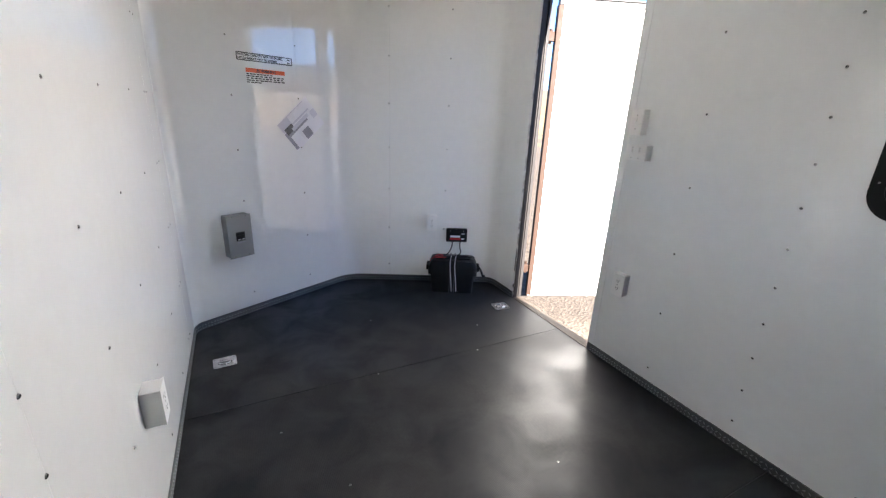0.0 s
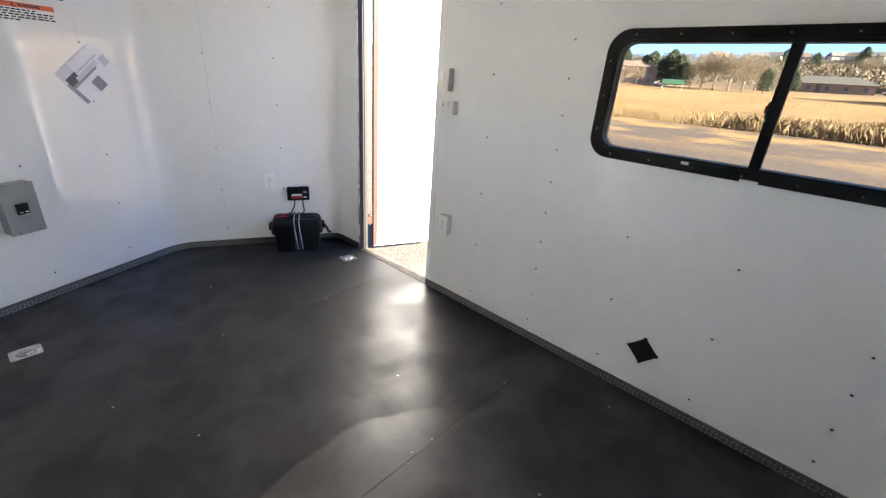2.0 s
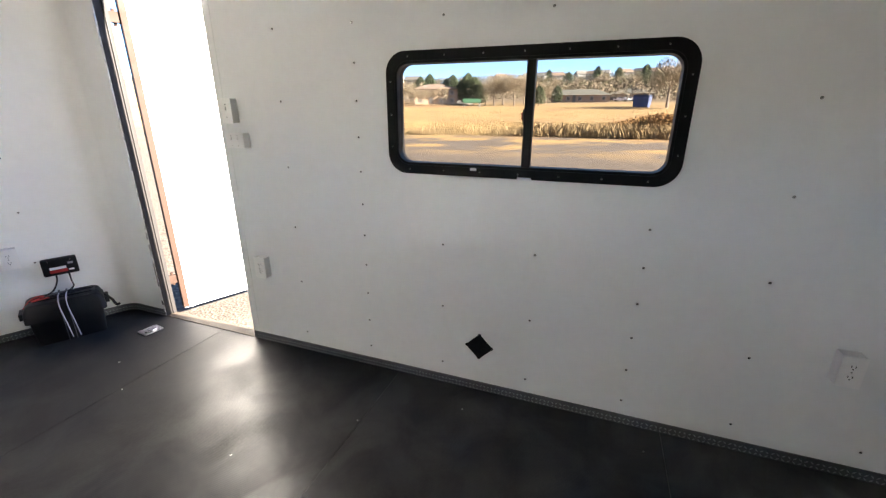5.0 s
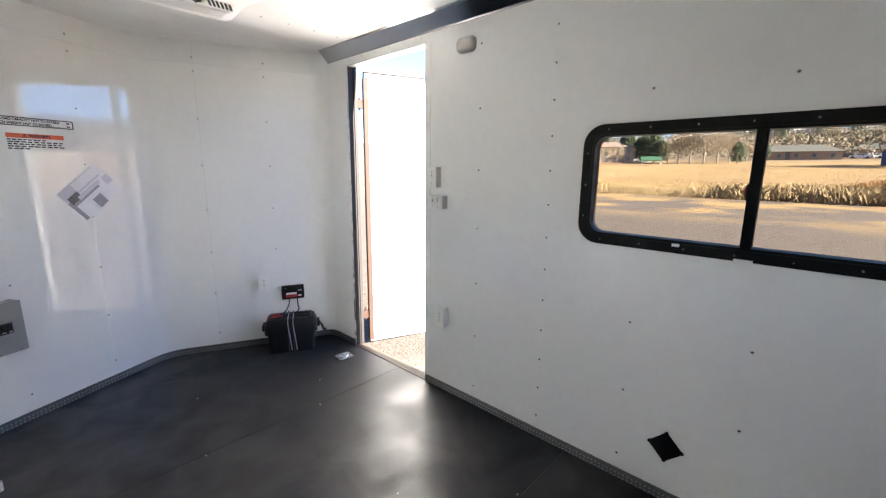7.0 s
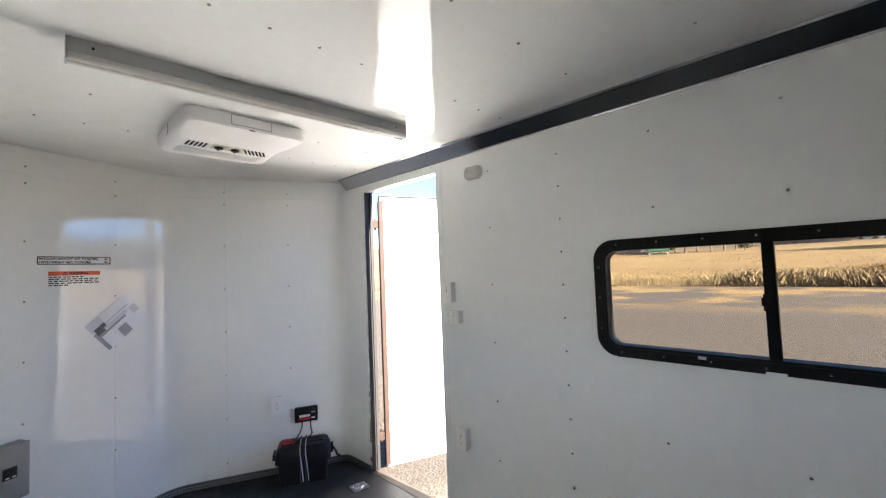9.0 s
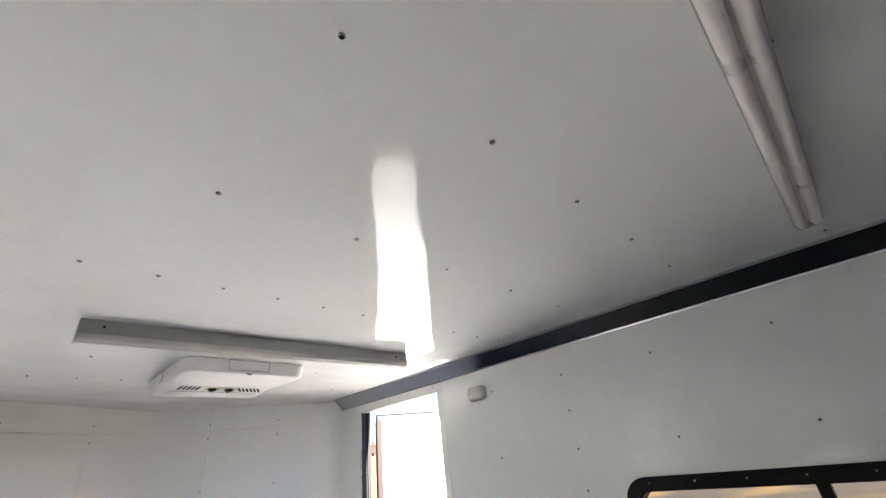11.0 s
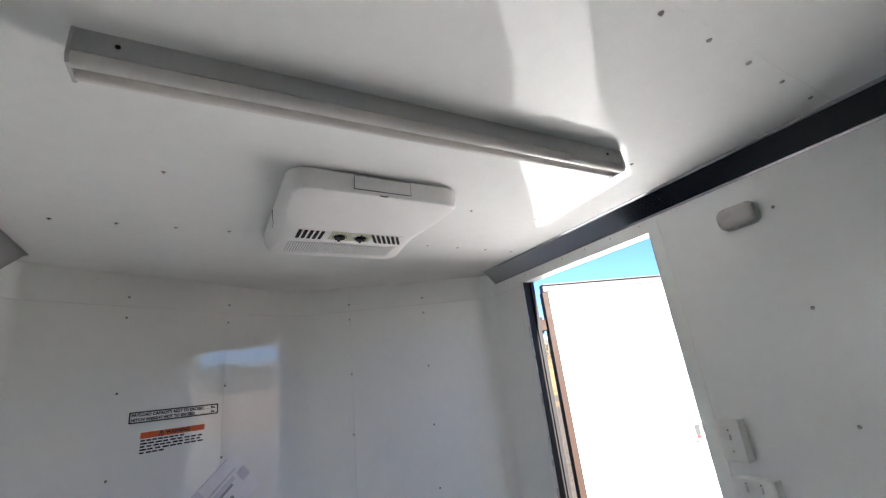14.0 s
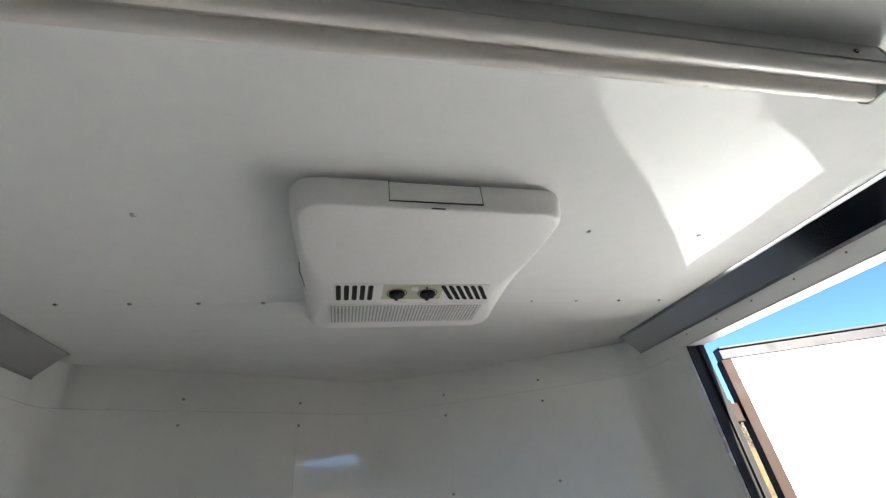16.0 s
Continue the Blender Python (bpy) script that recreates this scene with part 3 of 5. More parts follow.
# unseen copy added opposite, only to brighten the right wall
sliding_window("added_daylight_window", left_at((WIN_Y0 + WIN_Y1) / 2, (WIN_Z0 + WIN_Z1) / 2))

# ---- door ----
frame_door = thing("door_frame", "white and aluminium trailer door frame with black seal", "door frame", kind="structure")
part("side_strip", box(XR - 0.002, XR - 0.0001, DOOR0 - 0.045, DOOR0 - 0.0005, 0.064, 2.076, 0.0006), WHITE, frame_door)
part("head_strip", box(XR - 0.0025, XR - 0.0001, DOOR0 - 0.045, DOOR1 + 0.04, DOORH + 0.0005, 2.076, 0.0006), WHITE, frame_door)
part("hinge_strip", box(XR - 0.003, XR - 0.0001, DOOR1 + 0.0005, DOOR1 + 0.012, 0.0, DOORH, 0.0006), ALU, frame_door, "bright aluminium edge strip")
part("rear_jamb", box(XR + 0.001, XR + TH + 0.012, DOOR0 - 0.002, DOOR0 + 0.003, 0.004, DOORH - 0.002), HOUSING, frame_door)
part("hinge_jamb", box(XR + 0.001, XR + TH + 0.012, DOOR1 - 0.004, DOOR1 + 0.001, 0.004, DOORH - 0.002), SEAL, frame_door, "dark door jamb")
part("head_jamb", box(XR + 0.001, XR + TH + 0.012, DOOR0, DOOR1, DOORH - 0.004, DOORH + 0.001), HOUSING, frame_door)
part("door_seal", box(XR + TH - 0.014, XR + TH + 0.010, DOOR1 - 0.014, DOOR1 - 0.004, 0.0, DOORH, 0.003), SEAL, frame_door, "black rubber seal")
part("outer_trim", box(XR + TH + 0.001, XR + TH + 0.016, DOOR1 - 0.002, DOOR1 + 0.045, -0.02, DOORH + 0.05, 0.002), SEAL, frame_door)
for k in range(6):
    screw(frame_door, right_at(DOOR0 + 0.03 + k * 0.14, 2.062, 0.0026), 0.6)
for k in range(12):
    screw(frame_door, right_at(-1.55 + k * 0.29, 2.0805, 0.0008), 0.7)

LEAF_A, LEAF_B = Vector((2.020, 2.381)), Vector((2.718, 2.100))
leaf_dir = (LEAF_B - LEAF_A).normalized()
LM = Matrix.Translation((LEAF_A.x, LEAF_A.y, 0)) @ pose(0, 0, 0, 0, 0, math.degrees(math.atan2(leaf_dir.y, leaf_dir.x)))
LW = (LEAF_B - LEAF_A).length
door = thing("door_1", "white trailer side door standing open in the sun", "door", kind="structure", at=LM)
# local x along the leaf, -y towards the room
part("door_skin", box(0.028, LW - 0.03, -0.004, 0.034, 0.012, 1.985), DOOR_SKIN, door)
part("top_edge", merge(box(-0.002, LW, -0.009, 0.038, 1.976, 2.012, 0.002), box(-0.002, LW, -0.018, 0.040, 2.0125, 2.020, 0.002)), BRONZE, door, "brown metal top edge with a lip")
part("bottom_edge", box(0.0, LW - 0.002, -0.007, 0.038, -0.012, 0.0115, 0.002), DOOR_SKIN, door)
part("hinge_edge", box(-0.008, 0.028, -0.008, 0.038, -0.01, 1.975, 0.003), HINGE_BROWN, door, "brown metal hinge edge")
part("lock_edge", box(LW - 0.03, LW, -0.006, 0.038, -0.01, 1.975, 0.003), DULL_EDGE, door, "aluminium lock edge")
part("edge_bead", put(rod(0.009, 1.95, 12), Matrix.Translation((LW + 0.004, -0.006, 0.0))), DULL_EDGE, door, "bright rounded bead", True)
for x, z in ((0.19, 1.83), (0.31, 1.83)):
    part("cap", put(rod(0.011, 0.004, 14, 0.009), Matrix.Translation((x, -0.004, z)) @ pose(0, 0, 0, 90)), PLASTIC, door, smooth=True)
for x, z in ((0.32, 1.79), (0.53, 1.79), (0.62, 1.25), (0.62, 1.14)):
    screw(door, Matrix.Translation((x, -0.004, z)) @ pose(0, 0, 0, 90), 0.8)
for k in range(5):
    screw(door, Matrix.Translation((0.04 + k * 0.17, -0.0092, 1.994)) @ pose(0, 0, 0, 90), 0.8)
    screw(door, Matrix.Translation((LW - 0.015, -0.0062, 0.1 + k * 0.45)) @ pose(0, 0, 0, 90), 0.8)
lk = part("door_lock", box(LW - 0.105, LW - 0.035, -0.018, -0.004, 1.135, 1.235, 0.004), STEEL, door, "steel paddle lock with red tab")
part("lock_slot", box(LW - 0.082, LW - 0.058, -0.0195, -0.0175, 1.165, 1.215), DARK, lk)
part("lock_tab", put(rod(0.008, 0.006, 12), Matrix.Translation((LW - 0.068, -0.018, 1.158)) @ pose(0, 0, 0, 90)), RED, lk, "red lock tab")
for z in (0.21, 1.80):
    h = part("hinge", box(-0.115, 0.01, 0.006, 0.028, z - 0.03, z + 0.03, 0.003), HINGE_BROWN, door, "brown strap hinge")
    part("hinge_pin", put(rod(0.009, 0.09, 10), Matrix.Translation((-0.03, 0.03, z - 0.045))), HINGE_BROWN, h)

# ---- boxes and switches on the walls ----
def outlet_face(ob, m, d):
    for v in (-0.02, 0.02):
        f = part("socket", put(slab(rounded(0.034, 0.028, 0.012, 5), d, d + 0.0012), m @ Matrix.Translation((0, v, 0))), PLASTIC, ob)
        for u in (-0.006, 0.006):
            part("slot", put(box(u - 0.0012, u + 0.0012, v - 0.001, v + 0.007, d + 0.001, d + 0.0016), m), DARK, f)
        part("earth_hole", put(rod(0.0024, 0.0006, 8), m @ Matrix.Translation((0, v - 0.007, d + 0.0011))), DARK, f)
    part("plate_screw", put(rod(0.0028, 0.001, 8), m @ Matrix.Translation((0, 0, d))), ZINC, ob)


def wall_box(name, label, category, m, w, h, d, kind, group=""):
    ob = thing(name, label, category, group)
    part("mounting_box", put(box(-w / 2 + 0.002, w / 2 - 0.002, -h / 2 + 0.002, h / 2 - 0.002, 0.0003, d - 0.004, 0.002), m), PLASTIC, ob)
    part("cover_plate", put(box(-w / 2, w / 2, -h / 2, h / 2, d - 0.004, d, 0.0016), m), PLASTIC, ob)
    if kind == "outlet":
        outlet_face(ob, m, d)
    else:
        for u in ((0.0,) if kind == "switch" else (-0.02, 0.02)):
            part("toggle", put(box(u - 0.004, u + 0.004, -0.008, 0.009, d, d + 0.010, 0.002), m @ pose(0, 0, 0, -12)), PLASTIC, ob, "small toggle")
            for v in ((-0.03, 0.03) if kind == "switch" else (-0.024, 0.024)):
                part("plate_screw", put(rod(0.0025, 0.0008, 8), m @ Matrix.Translation((u, v, d))), ZINC, ob)
    return ob


wall_box("light_switch", "white surface mounted toggle switch beside the door", "switch", right_at(1.508, 1.302), 0.068, 0.118, 0.043, "switch")
wall_box("double_switch", "white surface mounted double switch below another switch", "switch", right_at(1.482, 1.162), 0.116, 0.074, 0.043, "double")
G = "surface mounted outlets"
wall_box("power_outlet", "white surface mounted outlet low beside the door", "outlet", right_at(1.443, 0.487), 0.072, 0.120, 0.043, "outlet", G)
wall_box("power_outlet", "white surface mounted outlet low towards the rear", "outlet", right_at(-1.115, 0.462), 0.072, 0.120, 0.05, "outlet", G)
wall_box("power_outlet", "white surface mounted outlet on the windowless side wall", "outlet", left_at(1.385, 0.44), 0.074, 0.124, 0.055, "outlet", G)
wall_box("power_outlet", "white outlet beside the battery charger on the nose", "outlet", nose_at(1.418, 0, 0.497), 0.076, 0.122, 0.048, "outlet", G)

# marker lamp above the door side
def interior_lamp(label, m):
    lamp = thing("interior_lamp", label, "lamp", "oval wall lamps")
    part("lamp_base", put(slab(rounded(0.118, 0.074, 0.026, 6), 0.0003, 0.012), m), HOUSING, lamp, smooth=True)
    o1, o2, o3 = rounded(0.112, 0.068, 0.025, 6), rounded(0.102, 0.058, 0.022, 6), rounded(0.08, 0.038, 0.015, 6)
    part("lamp_lens", put(loft([[(x, y, z) for x, y in o] for o, z in ((o1, 0.012), (o1, 0.020), (o2, 0.027), (o3, 0.030))]), m), LAMP_LENS, lamp, "dull pinkish lens", True)
interior_lamp("small oval unlit lamp high on the wall by the door", right_at(1.30, 1.965))
interior_lamp("small oval unlit lamp high on the windowless wall", left_at(2.147, 1.985))

# vent cover, a square plate set on its corner
vent = thing("vent_cover", "black square plate set on its corner low on the wall", "vent")
vm = right_at(0.204, 0.243) @ pose(0, 0, 0, 0, 0, 45)
part("plate", put(slab(rounded(0.094, 0.094, 0.006, 3), 0.0003, 0.004), vm), BLACK_PLASTIC, vent)
for u, v in ((1, 1), (1, -1), (-1, 1), (-1, -1)):
    t = part("mounting_tab", put(slab(rounded(0.015, 0.015, 0.006, 4), 0.0003, 0.003), vm @ Matrix.Translation((u * 0.0425, v * 0.0425, 0))), BLACK_PLASTIC, vent)
    part("tab_hole", put(rod(0.003, 0.0008, 8), vm @ Matrix.Translation((u * 0.044, v * 0.044, 0.003))), STEEL, t)

# breaker box on the left face of the nose
breaker = thing("breaker_box", "grey steel breaker box with two black breakers", "electrical box")
bm_ = nose_at(0.046, 0, 0.552)
part("box_body", put(box(-0.070, 0.070, -0.128, 0.128, 0.0003, 0.068, 0.004), bm_), GREY_BOX, breaker)
cov = part("cover", put(box(-0.073, 0.073, -0.131, 0.131, 0.068, 0.074, 0.002), bm_), GREY_BOX, breaker)
part("breaker_recess", put(box(-0.026, 0.026, -0.026, 0.028, 0.0742, 0.0755), bm_), DARK, cov)
for u in (-0.012, 0.012):
    b_ = part("breaker", put(box(u - 0.010, u + 0.010, -0.022, 0.024, 0.0755, 0.082, 0.0015), bm_), BLACK_PLASTIC, breaker, "black breaker switch")
    part("breaker_lever", put(box(u - 0.005, u + 0.005, -0.002, 0.012, 0.082, 0.091, 0.001), bm_), BLACK_PLASTIC, b_)
    part("breaker_print", put(box(u - 0.007, u + 0.007, -0.018, -0.013, 0.082, 0.0824), bm_), PAPER, b_)
part("cover_print", put(box(-0.02, 0.024, -0.040, -0.032, 0.0742, 0.0746), bm_), PAPER_GREY, cov, "small unreadable print")
for u in (-0.042, 0.042):
    for v in (-0.122, 0.122):
        screw(cov, bm_ @ Matrix.Translation((u, v, 0.074)), 0.8)

# stickers and leaflet
stick = thing("capacity_sticker", "black outlined payload capacity sticker on the nose wall", "sticker")
sm = nose_at(0.320, 0.0004, 1.567)
part("outline", put(ring(rounded(0.346, 0.044, 0.005, 4), rounded(0.336, 0.034, 0.004, 4), 0, 0.0004), sm), INK, stick)
words("PAYLOAD CAPACITY NOT TO EXCEED", 0.0155, INK, sm @ Matrix.Translation((-0.165, 0.0085, 0.0003)), stick)
words("HITCH WEIGHT NOT TO EXCEED", 0.0155, INK, sm @ Matrix.Translation((-0.165, -0.0095, 0.0003)), stick)
for v, u0 in ((0.003, 0.085), (-0.015, 0.05)):
    part("writing_line", put(box(u0, 0.138, v - 0.0005, v + 0.0005, 0, 0.0004), sm), INK, stick)
    words("lbs.", 0.0135, INK, sm @ Matrix.Translation((0.141, v + 0.0055, 0.0003)), stick)
warn = thing("warning_label", "orange headed warning label with lines of print", "label")
wm = nose_at(0.316, 0.0004, 1.468)
part("header", put(box(-0.122, 0.122, 0.017, 0.040, 0, 0.0004), wm), ORANGE, warn, "orange header bar")
words("\u26a0 WARNING", 0.019, INK, wm @ Matrix.Translation((-0.06, 0.0285, 0.0006)), warn)
rng = random.Random(5)
for k, (w_, n_) in enumerate(((0.165, 8), (0.243, 9), (0.235, 10), (0.243, 9), (0.09, 4))):
    v, u = 0.009 - k * 0.0112, -0.122
    step = w_ / n_
    bmw = bmesh.new()
    for q in range(n_):
        box(u + 0.002, u + step * rng.uniform(0.72, 0.95), v - 0.0031, v + 0.0031, 0, 0.0004, bm=bmw)
        u += step
    part("print_line", bmw, INK, warn).matrix_basis = wm
leaf_ = thing("leaflet", "printed leaflet in a clear sleeve taped askew on the wall", "leaflet")
pm = nose_at(0.512, 0.0006, 1.20) @ pose(0, 0, 0, 0, 0, 40) @ Matrix.Diagonal((1.04, 1.04, 1, 1))
part("sheet", put(box(-0.135, 0.135, -0.103, 0.103, 0, 0.0006), pm), PAPER, leaf_)
for nm, x0, x1, y0, y1, d, mt in (
        ("pale_band", -0.132, 0.10, 0.034, 0.100, 0.0009, PAPER_PALE), ("white_field", -0.05, 0.12, 0.045, 0.094, 0.0012, PAPER),
        ("dark_picture", -0.118, -0.052, 0.006, 0.050, 0.0012, PAPER_DARK), ("grey_bar", -0.112, 0.055, -0.008, 0.010, 0.0012, PAPER_GREY),
        ("pale_panel", -0.072, 0.075, 0.004, 0.026, 0.0015, PAPER_PALE), ("edge_print", -0.134, -0.112, -0.094, 0.030, 0.0009, PAPER_GREY),
        ("white_panel", -0.100, 0.130, -0.095, -0.014, 0.0012, PAPER), ("shaded_block", -0.028, 0.028, -0.097, -0.034, 0.0015, PAPER_GREY),
        ("corner_print", 0.092, 0.133, -0.030, 0.020, 0.0015, PAPER_PALE)):
    part(nm, put(box(x0, x1, y0, y1, 0.0006, d), pm), mt, leaf_)

# ---- battery and charger ----
charger = thing("battery_charger", "black wall mounted battery charger with red label", "charger")
cm = nose_at(1.598, 0, 0.402)
part("body", put(box(-0.082, 0.082, -0.052, 0.052, 0.0003, 0.042, 0.010, 3), cm), BLACK_PLASTIC, charger, smooth=True)
part("red_label", put(box(-0.052, 0.030, -0.034, -0.016, 0.042, 0.0428), cm), RED, charger)
part("white_label", put(box(-0.050, 0.026, -0.014, 0.002, 0.042, 0.0428), cm), PAPER, charger, "white unreadable mark")
part("indicator", put(box(0.036, 0.060, -0.030, -0.020, 0.042, 0.0428), cm), PAPER, charger)
part("display", put(box(0.036, 0.062, 0.010, 0.022, 0.042, 0.0428), cm), PAPER_GREY, charger)
for u in (-0.05, 0.05):
    screw(charger, cm @ Matrix.Translation((u, 0.04, 0.042)), 0.6)

BX, BY = 1.515, 2.685
BT = Matrix.Translation((BX, BY, 0.001)) @ pose(0, 0, 0, 0, 0, -math.degrees(NOSE) - 4) @ Matrix.Diagonal((1.1, 1.08, 1.1, 1))
battery = thing("battery_box", "black plastic battery box strapped on the floor", "battery box", at=BT)
part("lower_box", loft([[(x * s, y * s, z) for x, y in rounded(0.30, 0.165, 0.02, 4)] for s, z in ((0.94, 0), (1.0, 0.12), (1.02, 0.145))]), BLACK_PLASTIC, battery, smooth=True)
lid = part("lid", loft([[(x * s, y * s, z) for x, y in rounded(0.335, 0.19, 0.025, 4)] for s, z in ((1.0, 0.135), (1.0, 0.150), (0.985, 0.19), (0.90, 0.222), (0.82, 0.230))]), BLACK_PLASTIC, battery, smooth=True)
part("lid_rib", box(-0.12, 0.12, -0.03, 0.03, 0.229, 0.236, 0.003), BLACK_PLASTIC, lid)
for s in (-1, 1):
    part("lid_lug", box(s * 0.172 - 0.012, s * 0.172 + 0.012, -0.045, 0.045, 0.15, 0.185, 0.004), BLACK_PLASTIC, lid)
part("latch_hook", tube([(0.17, -0.02, 0.19), (0.195, -0.05, 0.165), (0.21, -0.06, 0.13), (0.225, -0.06, 0.135)], 0.007), BLACK_PLASTIC, battery, smooth=True)
for u in (-0.018, 0.014):
    part("strap", box(u - 0.002, u + 0.002, -0.1, -0.096, 0.005, 0.225, 0.001), STRAP, battery, "grey webbing strap")
    part("strap_top", box(u - 0.004, u + 0.004, -0.098, 0.095, 0.231, 0.2345), STRAP, battery)
cable = thing("charger_cables", "red and black charger cables coiled on the battery box", "cable")
BI = BT
def bp(x, y, z):
    v = BI @ Vector((x, y, z)); return (v.x, v.y, v.z)
def cp(u, v, d):
    w = cm @ Vector((u, v, d)); return (w.x, w.y, w.z)
part("black_cable", tube([cp(-0.03, -0.05, 0.02), cp(-0.035, -0.09, 0.04), bp(-0.04, 0.03, 0.25), bp(-0.10, -0.01, 0.243), bp(-0.13, -0.03, 0.24), bp(-0.06, -0.04, 0.243), bp(0.03, 0.0, 0.245), bp(0.10, 0.02, 0.24)], 0.0045), BLACK_PLASTIC, cable, smooth=True)
part("dark_cable", tube([cp(0.03, -0.05, 0.02), cp(0.03, -0.10, 0.04), bp(0.05, 0.03, 0.26), bp(0.01, -0.01, 0.246), bp(-0.09, -0.03, 0.246), bp(-0.02, -0.05, 0.25), bp(0.07, -0.02, 0.246), bp(0.13, 0.0, 0.243)], 0.0045), BLACK_PLASTIC, cable, smooth=True)
part("red_cable", tube([bp(-0.16, -0.02, 0.205), bp(-0.13, -0.03, 0.242), bp(-0.10, 0.0, 0.25), bp(-0.07, -0.03, 0.254), bp(-0.12, -0.045, 0.243), bp(-0.05, -0.05, 0.25)], 0.0034), RED, cable, "red cable", True)
for u in (-0.012, 0.02):
    part("wire_end", tube([bp(u, -0.02, 0.252), bp(u - 0.004, -0.085, 0.247), bp(u - 0.006, -0.106, 0.2), bp(u + 0.004, -0.106, 0.1), bp(u + 0.01, -0.1, 0.02)], 0.0025, 6), PAPER_PALE, cable, "pale twin wire", True)

# ---- floor rings ----
for x, y, txt in ((-0.066, 2.263, "steel recessed tie-down ring in the floor near the nose"), (1.697, 2.271, "steel recessed tie-down ring in the floor by the door")):
    tie = thing("tie_down_ring", txt, "tie-down", "floor tie-down rings", at=Matrix.Translation((x, y, 0.0002)) @ pose(0, 0, 0, 0, 0, 4 if x < 0 else -8))
    part("plate", ring(rounded(0.112, 0.098, 0.012, 4), rounded(0.066, 0.056, 0.024, 4), 0, 0.004), STEEL, tie)
    part("cup", slab(rounded(0.066, 0.056, 0.024, 4), 0.0003, 0.001), GREY_BOX, tie, "dull pressed cup")
    part("d_ring", tube([(0.028 * math.cos(a), 0.021 * math.sin(a), 0.006) for a in [k * math.pi / 6 for k in range(13)]], 0.0048), STEEL, tie, smooth=True)
    part("ring_clip", box(-0.034, 0.034, -0.006, 0.006, 0.004, 0.012, 0.002), STEEL, tie)
    for u in (-0.045, 0.045):
        for v in (-0.038, 0.038):
            screw(tie, Matrix.Translation((u, v, 0.004)), 0.8)
for x, y in ((0.65, 1.85), (1.13, 1.015), (1.475, 0.645), (0.992, 0.643), (0.893, 0.650), (1.104, 0.222), (1.708, 0.231), (0.35, 1.25), (0.15, 1.62), (1.73, -0.53), (1.25, 1.845), (0.5, 0.64), (0.78, 2.42), (1.4, 2.1)):
    screw(floor, Matrix.Translation((x, y, 0.0)), 0.9)

# ---- ceiling fittings ----
def strip_light(ya, yb, x0, x1):
    ob = thing("strip_light", "long unlit ceiling strip light with frosted cover", "ceiling light", "ceiling strip lights")
    def y_at(x):
        return ya + (yb - ya) * (x - x0) / (x1 - x0)
    def along(prof, a, b):
        return loft([[(x, y_at(x) + q, H - z) for q, z in prof] for x in (a, b)])
    part("housing", along([(-0.027, 0.0005), (-0.027, 0.042), (0.027, 0.042), (0.027, 0.0005)], x0 + 0.004, x1 - 0.004), HOUSING, ob)
    part("lip", along([(-0.031, 0.0422), (-0.031, 0.0462), (0.031, 0.0462), (0.031, 0.0422)], x0 + 0.004, x1 - 0.004), HOUSING, ob)
    def ridge(c):
        return [(c - 0.0125 * math.cos(a), 0.0505 + 0.0150 * math.sin(a)) for a in [k * math.pi / 8 for k in range(9)]]
    arc = [(-0.0285, 0.0464)] + ridge(-0.0155) + ridge(0.0155) + [(0.0285, 0.0464)]
    part("diffuser", along(arc, x0 + 0.004, x1 - 0.004), DIFFUSER, ob, "frosted cover with two rounded ridges", True)
    for x in (x0, x1 - 0.005):
        part("end_cap", along([(-0.028, 0.0005), (-0.0312, 0.042), (-0.0305, 0.056), (-0.024, 0.0658), (0.024, 0.0658), (0.0305, 0.056), (0.0312, 0.042), (0.028, 0.0005)], x, x + 0.005), HOUSING, ob)
    for x in (x0 + 0.06, x1 - 0.06):
        part("side_screw", put(rod(0.004, 0.002, 8), Matrix.Translation((x, y_at(x) - 0.0272, H - 0.022)) @ pose(0, 0, 0, 90)), DARK, ob)
    return ob
strip_light(1.432, 1.384, 0.203, 1.432)
strip_light(-0.225, -0.225, 0.204, 1.447)

ac = thing("ceiling_air_conditioner", "white plastic air conditioner bezel on the ceiling", "air conditioner")
ACX, ACY = 0.836, 1.997
def waist(pts, pinch):
    out = []
    for x, y in pts:
        f = 1 - pinch * math.exp(-((y - 0.055) / 0.12) ** 2)
        out.append((x * f, y))
    return out
def dense(w, h, r):
    p = rounded(w, h, r, 5)
    out = []
    for (a, b), (c, d) in zip(p, p[1:] + p[:1]):
        n = max(1, int(math.hypot(c - a, d - b) / 0.035))
        out += [(a + (c - a) * k / n, b + (d - b) * k / n) for k in range(n)]
    return out
base_o = dense(0.530, 0.57, 0.05)
def ac_ring(sx, sy, dz, pinch, dy=0.0):
    return [(ACX + x, ACY + y + dy, H - dz) for x, y in waist([(a * sx, b * sy) for a, b in base_o], pinch)]
part("shell", loft([ac_ring(*q) for q in (
    (0.985, 0.985, 0.0005, 0), (1.0, 1.0, 0.004, 0), (0.995, 0.999, 0.018, 0.005), (0.988, 0.997, 0.036, 0.02), (0.975, 0.995, 0.046, 0.05), (0.965, 0.992, 0.0525, 0.085),
    (0.950, 0.988, 0.0570, 0.125), (0.935, 0.983, 0.0598, 0.155), (0.920, 0.976, 0.0608, 0.170))]), AC_PLASTIC, ac, smooth=True)
zb = H - 0.0612
def under(name, x0, x1, y0, y1, d, material, parent, label="", bevel=0.0):
    return part(name, box(x0, x1, y0, y1, zb - d, zb + 0.0006, bevel), material, parent, label)
under("grille_frame", ACX - 0.205, ACX + 0.205, 2.115, 2.232, 0.002, AC_PLASTIC, ac, bevel=0.0008)
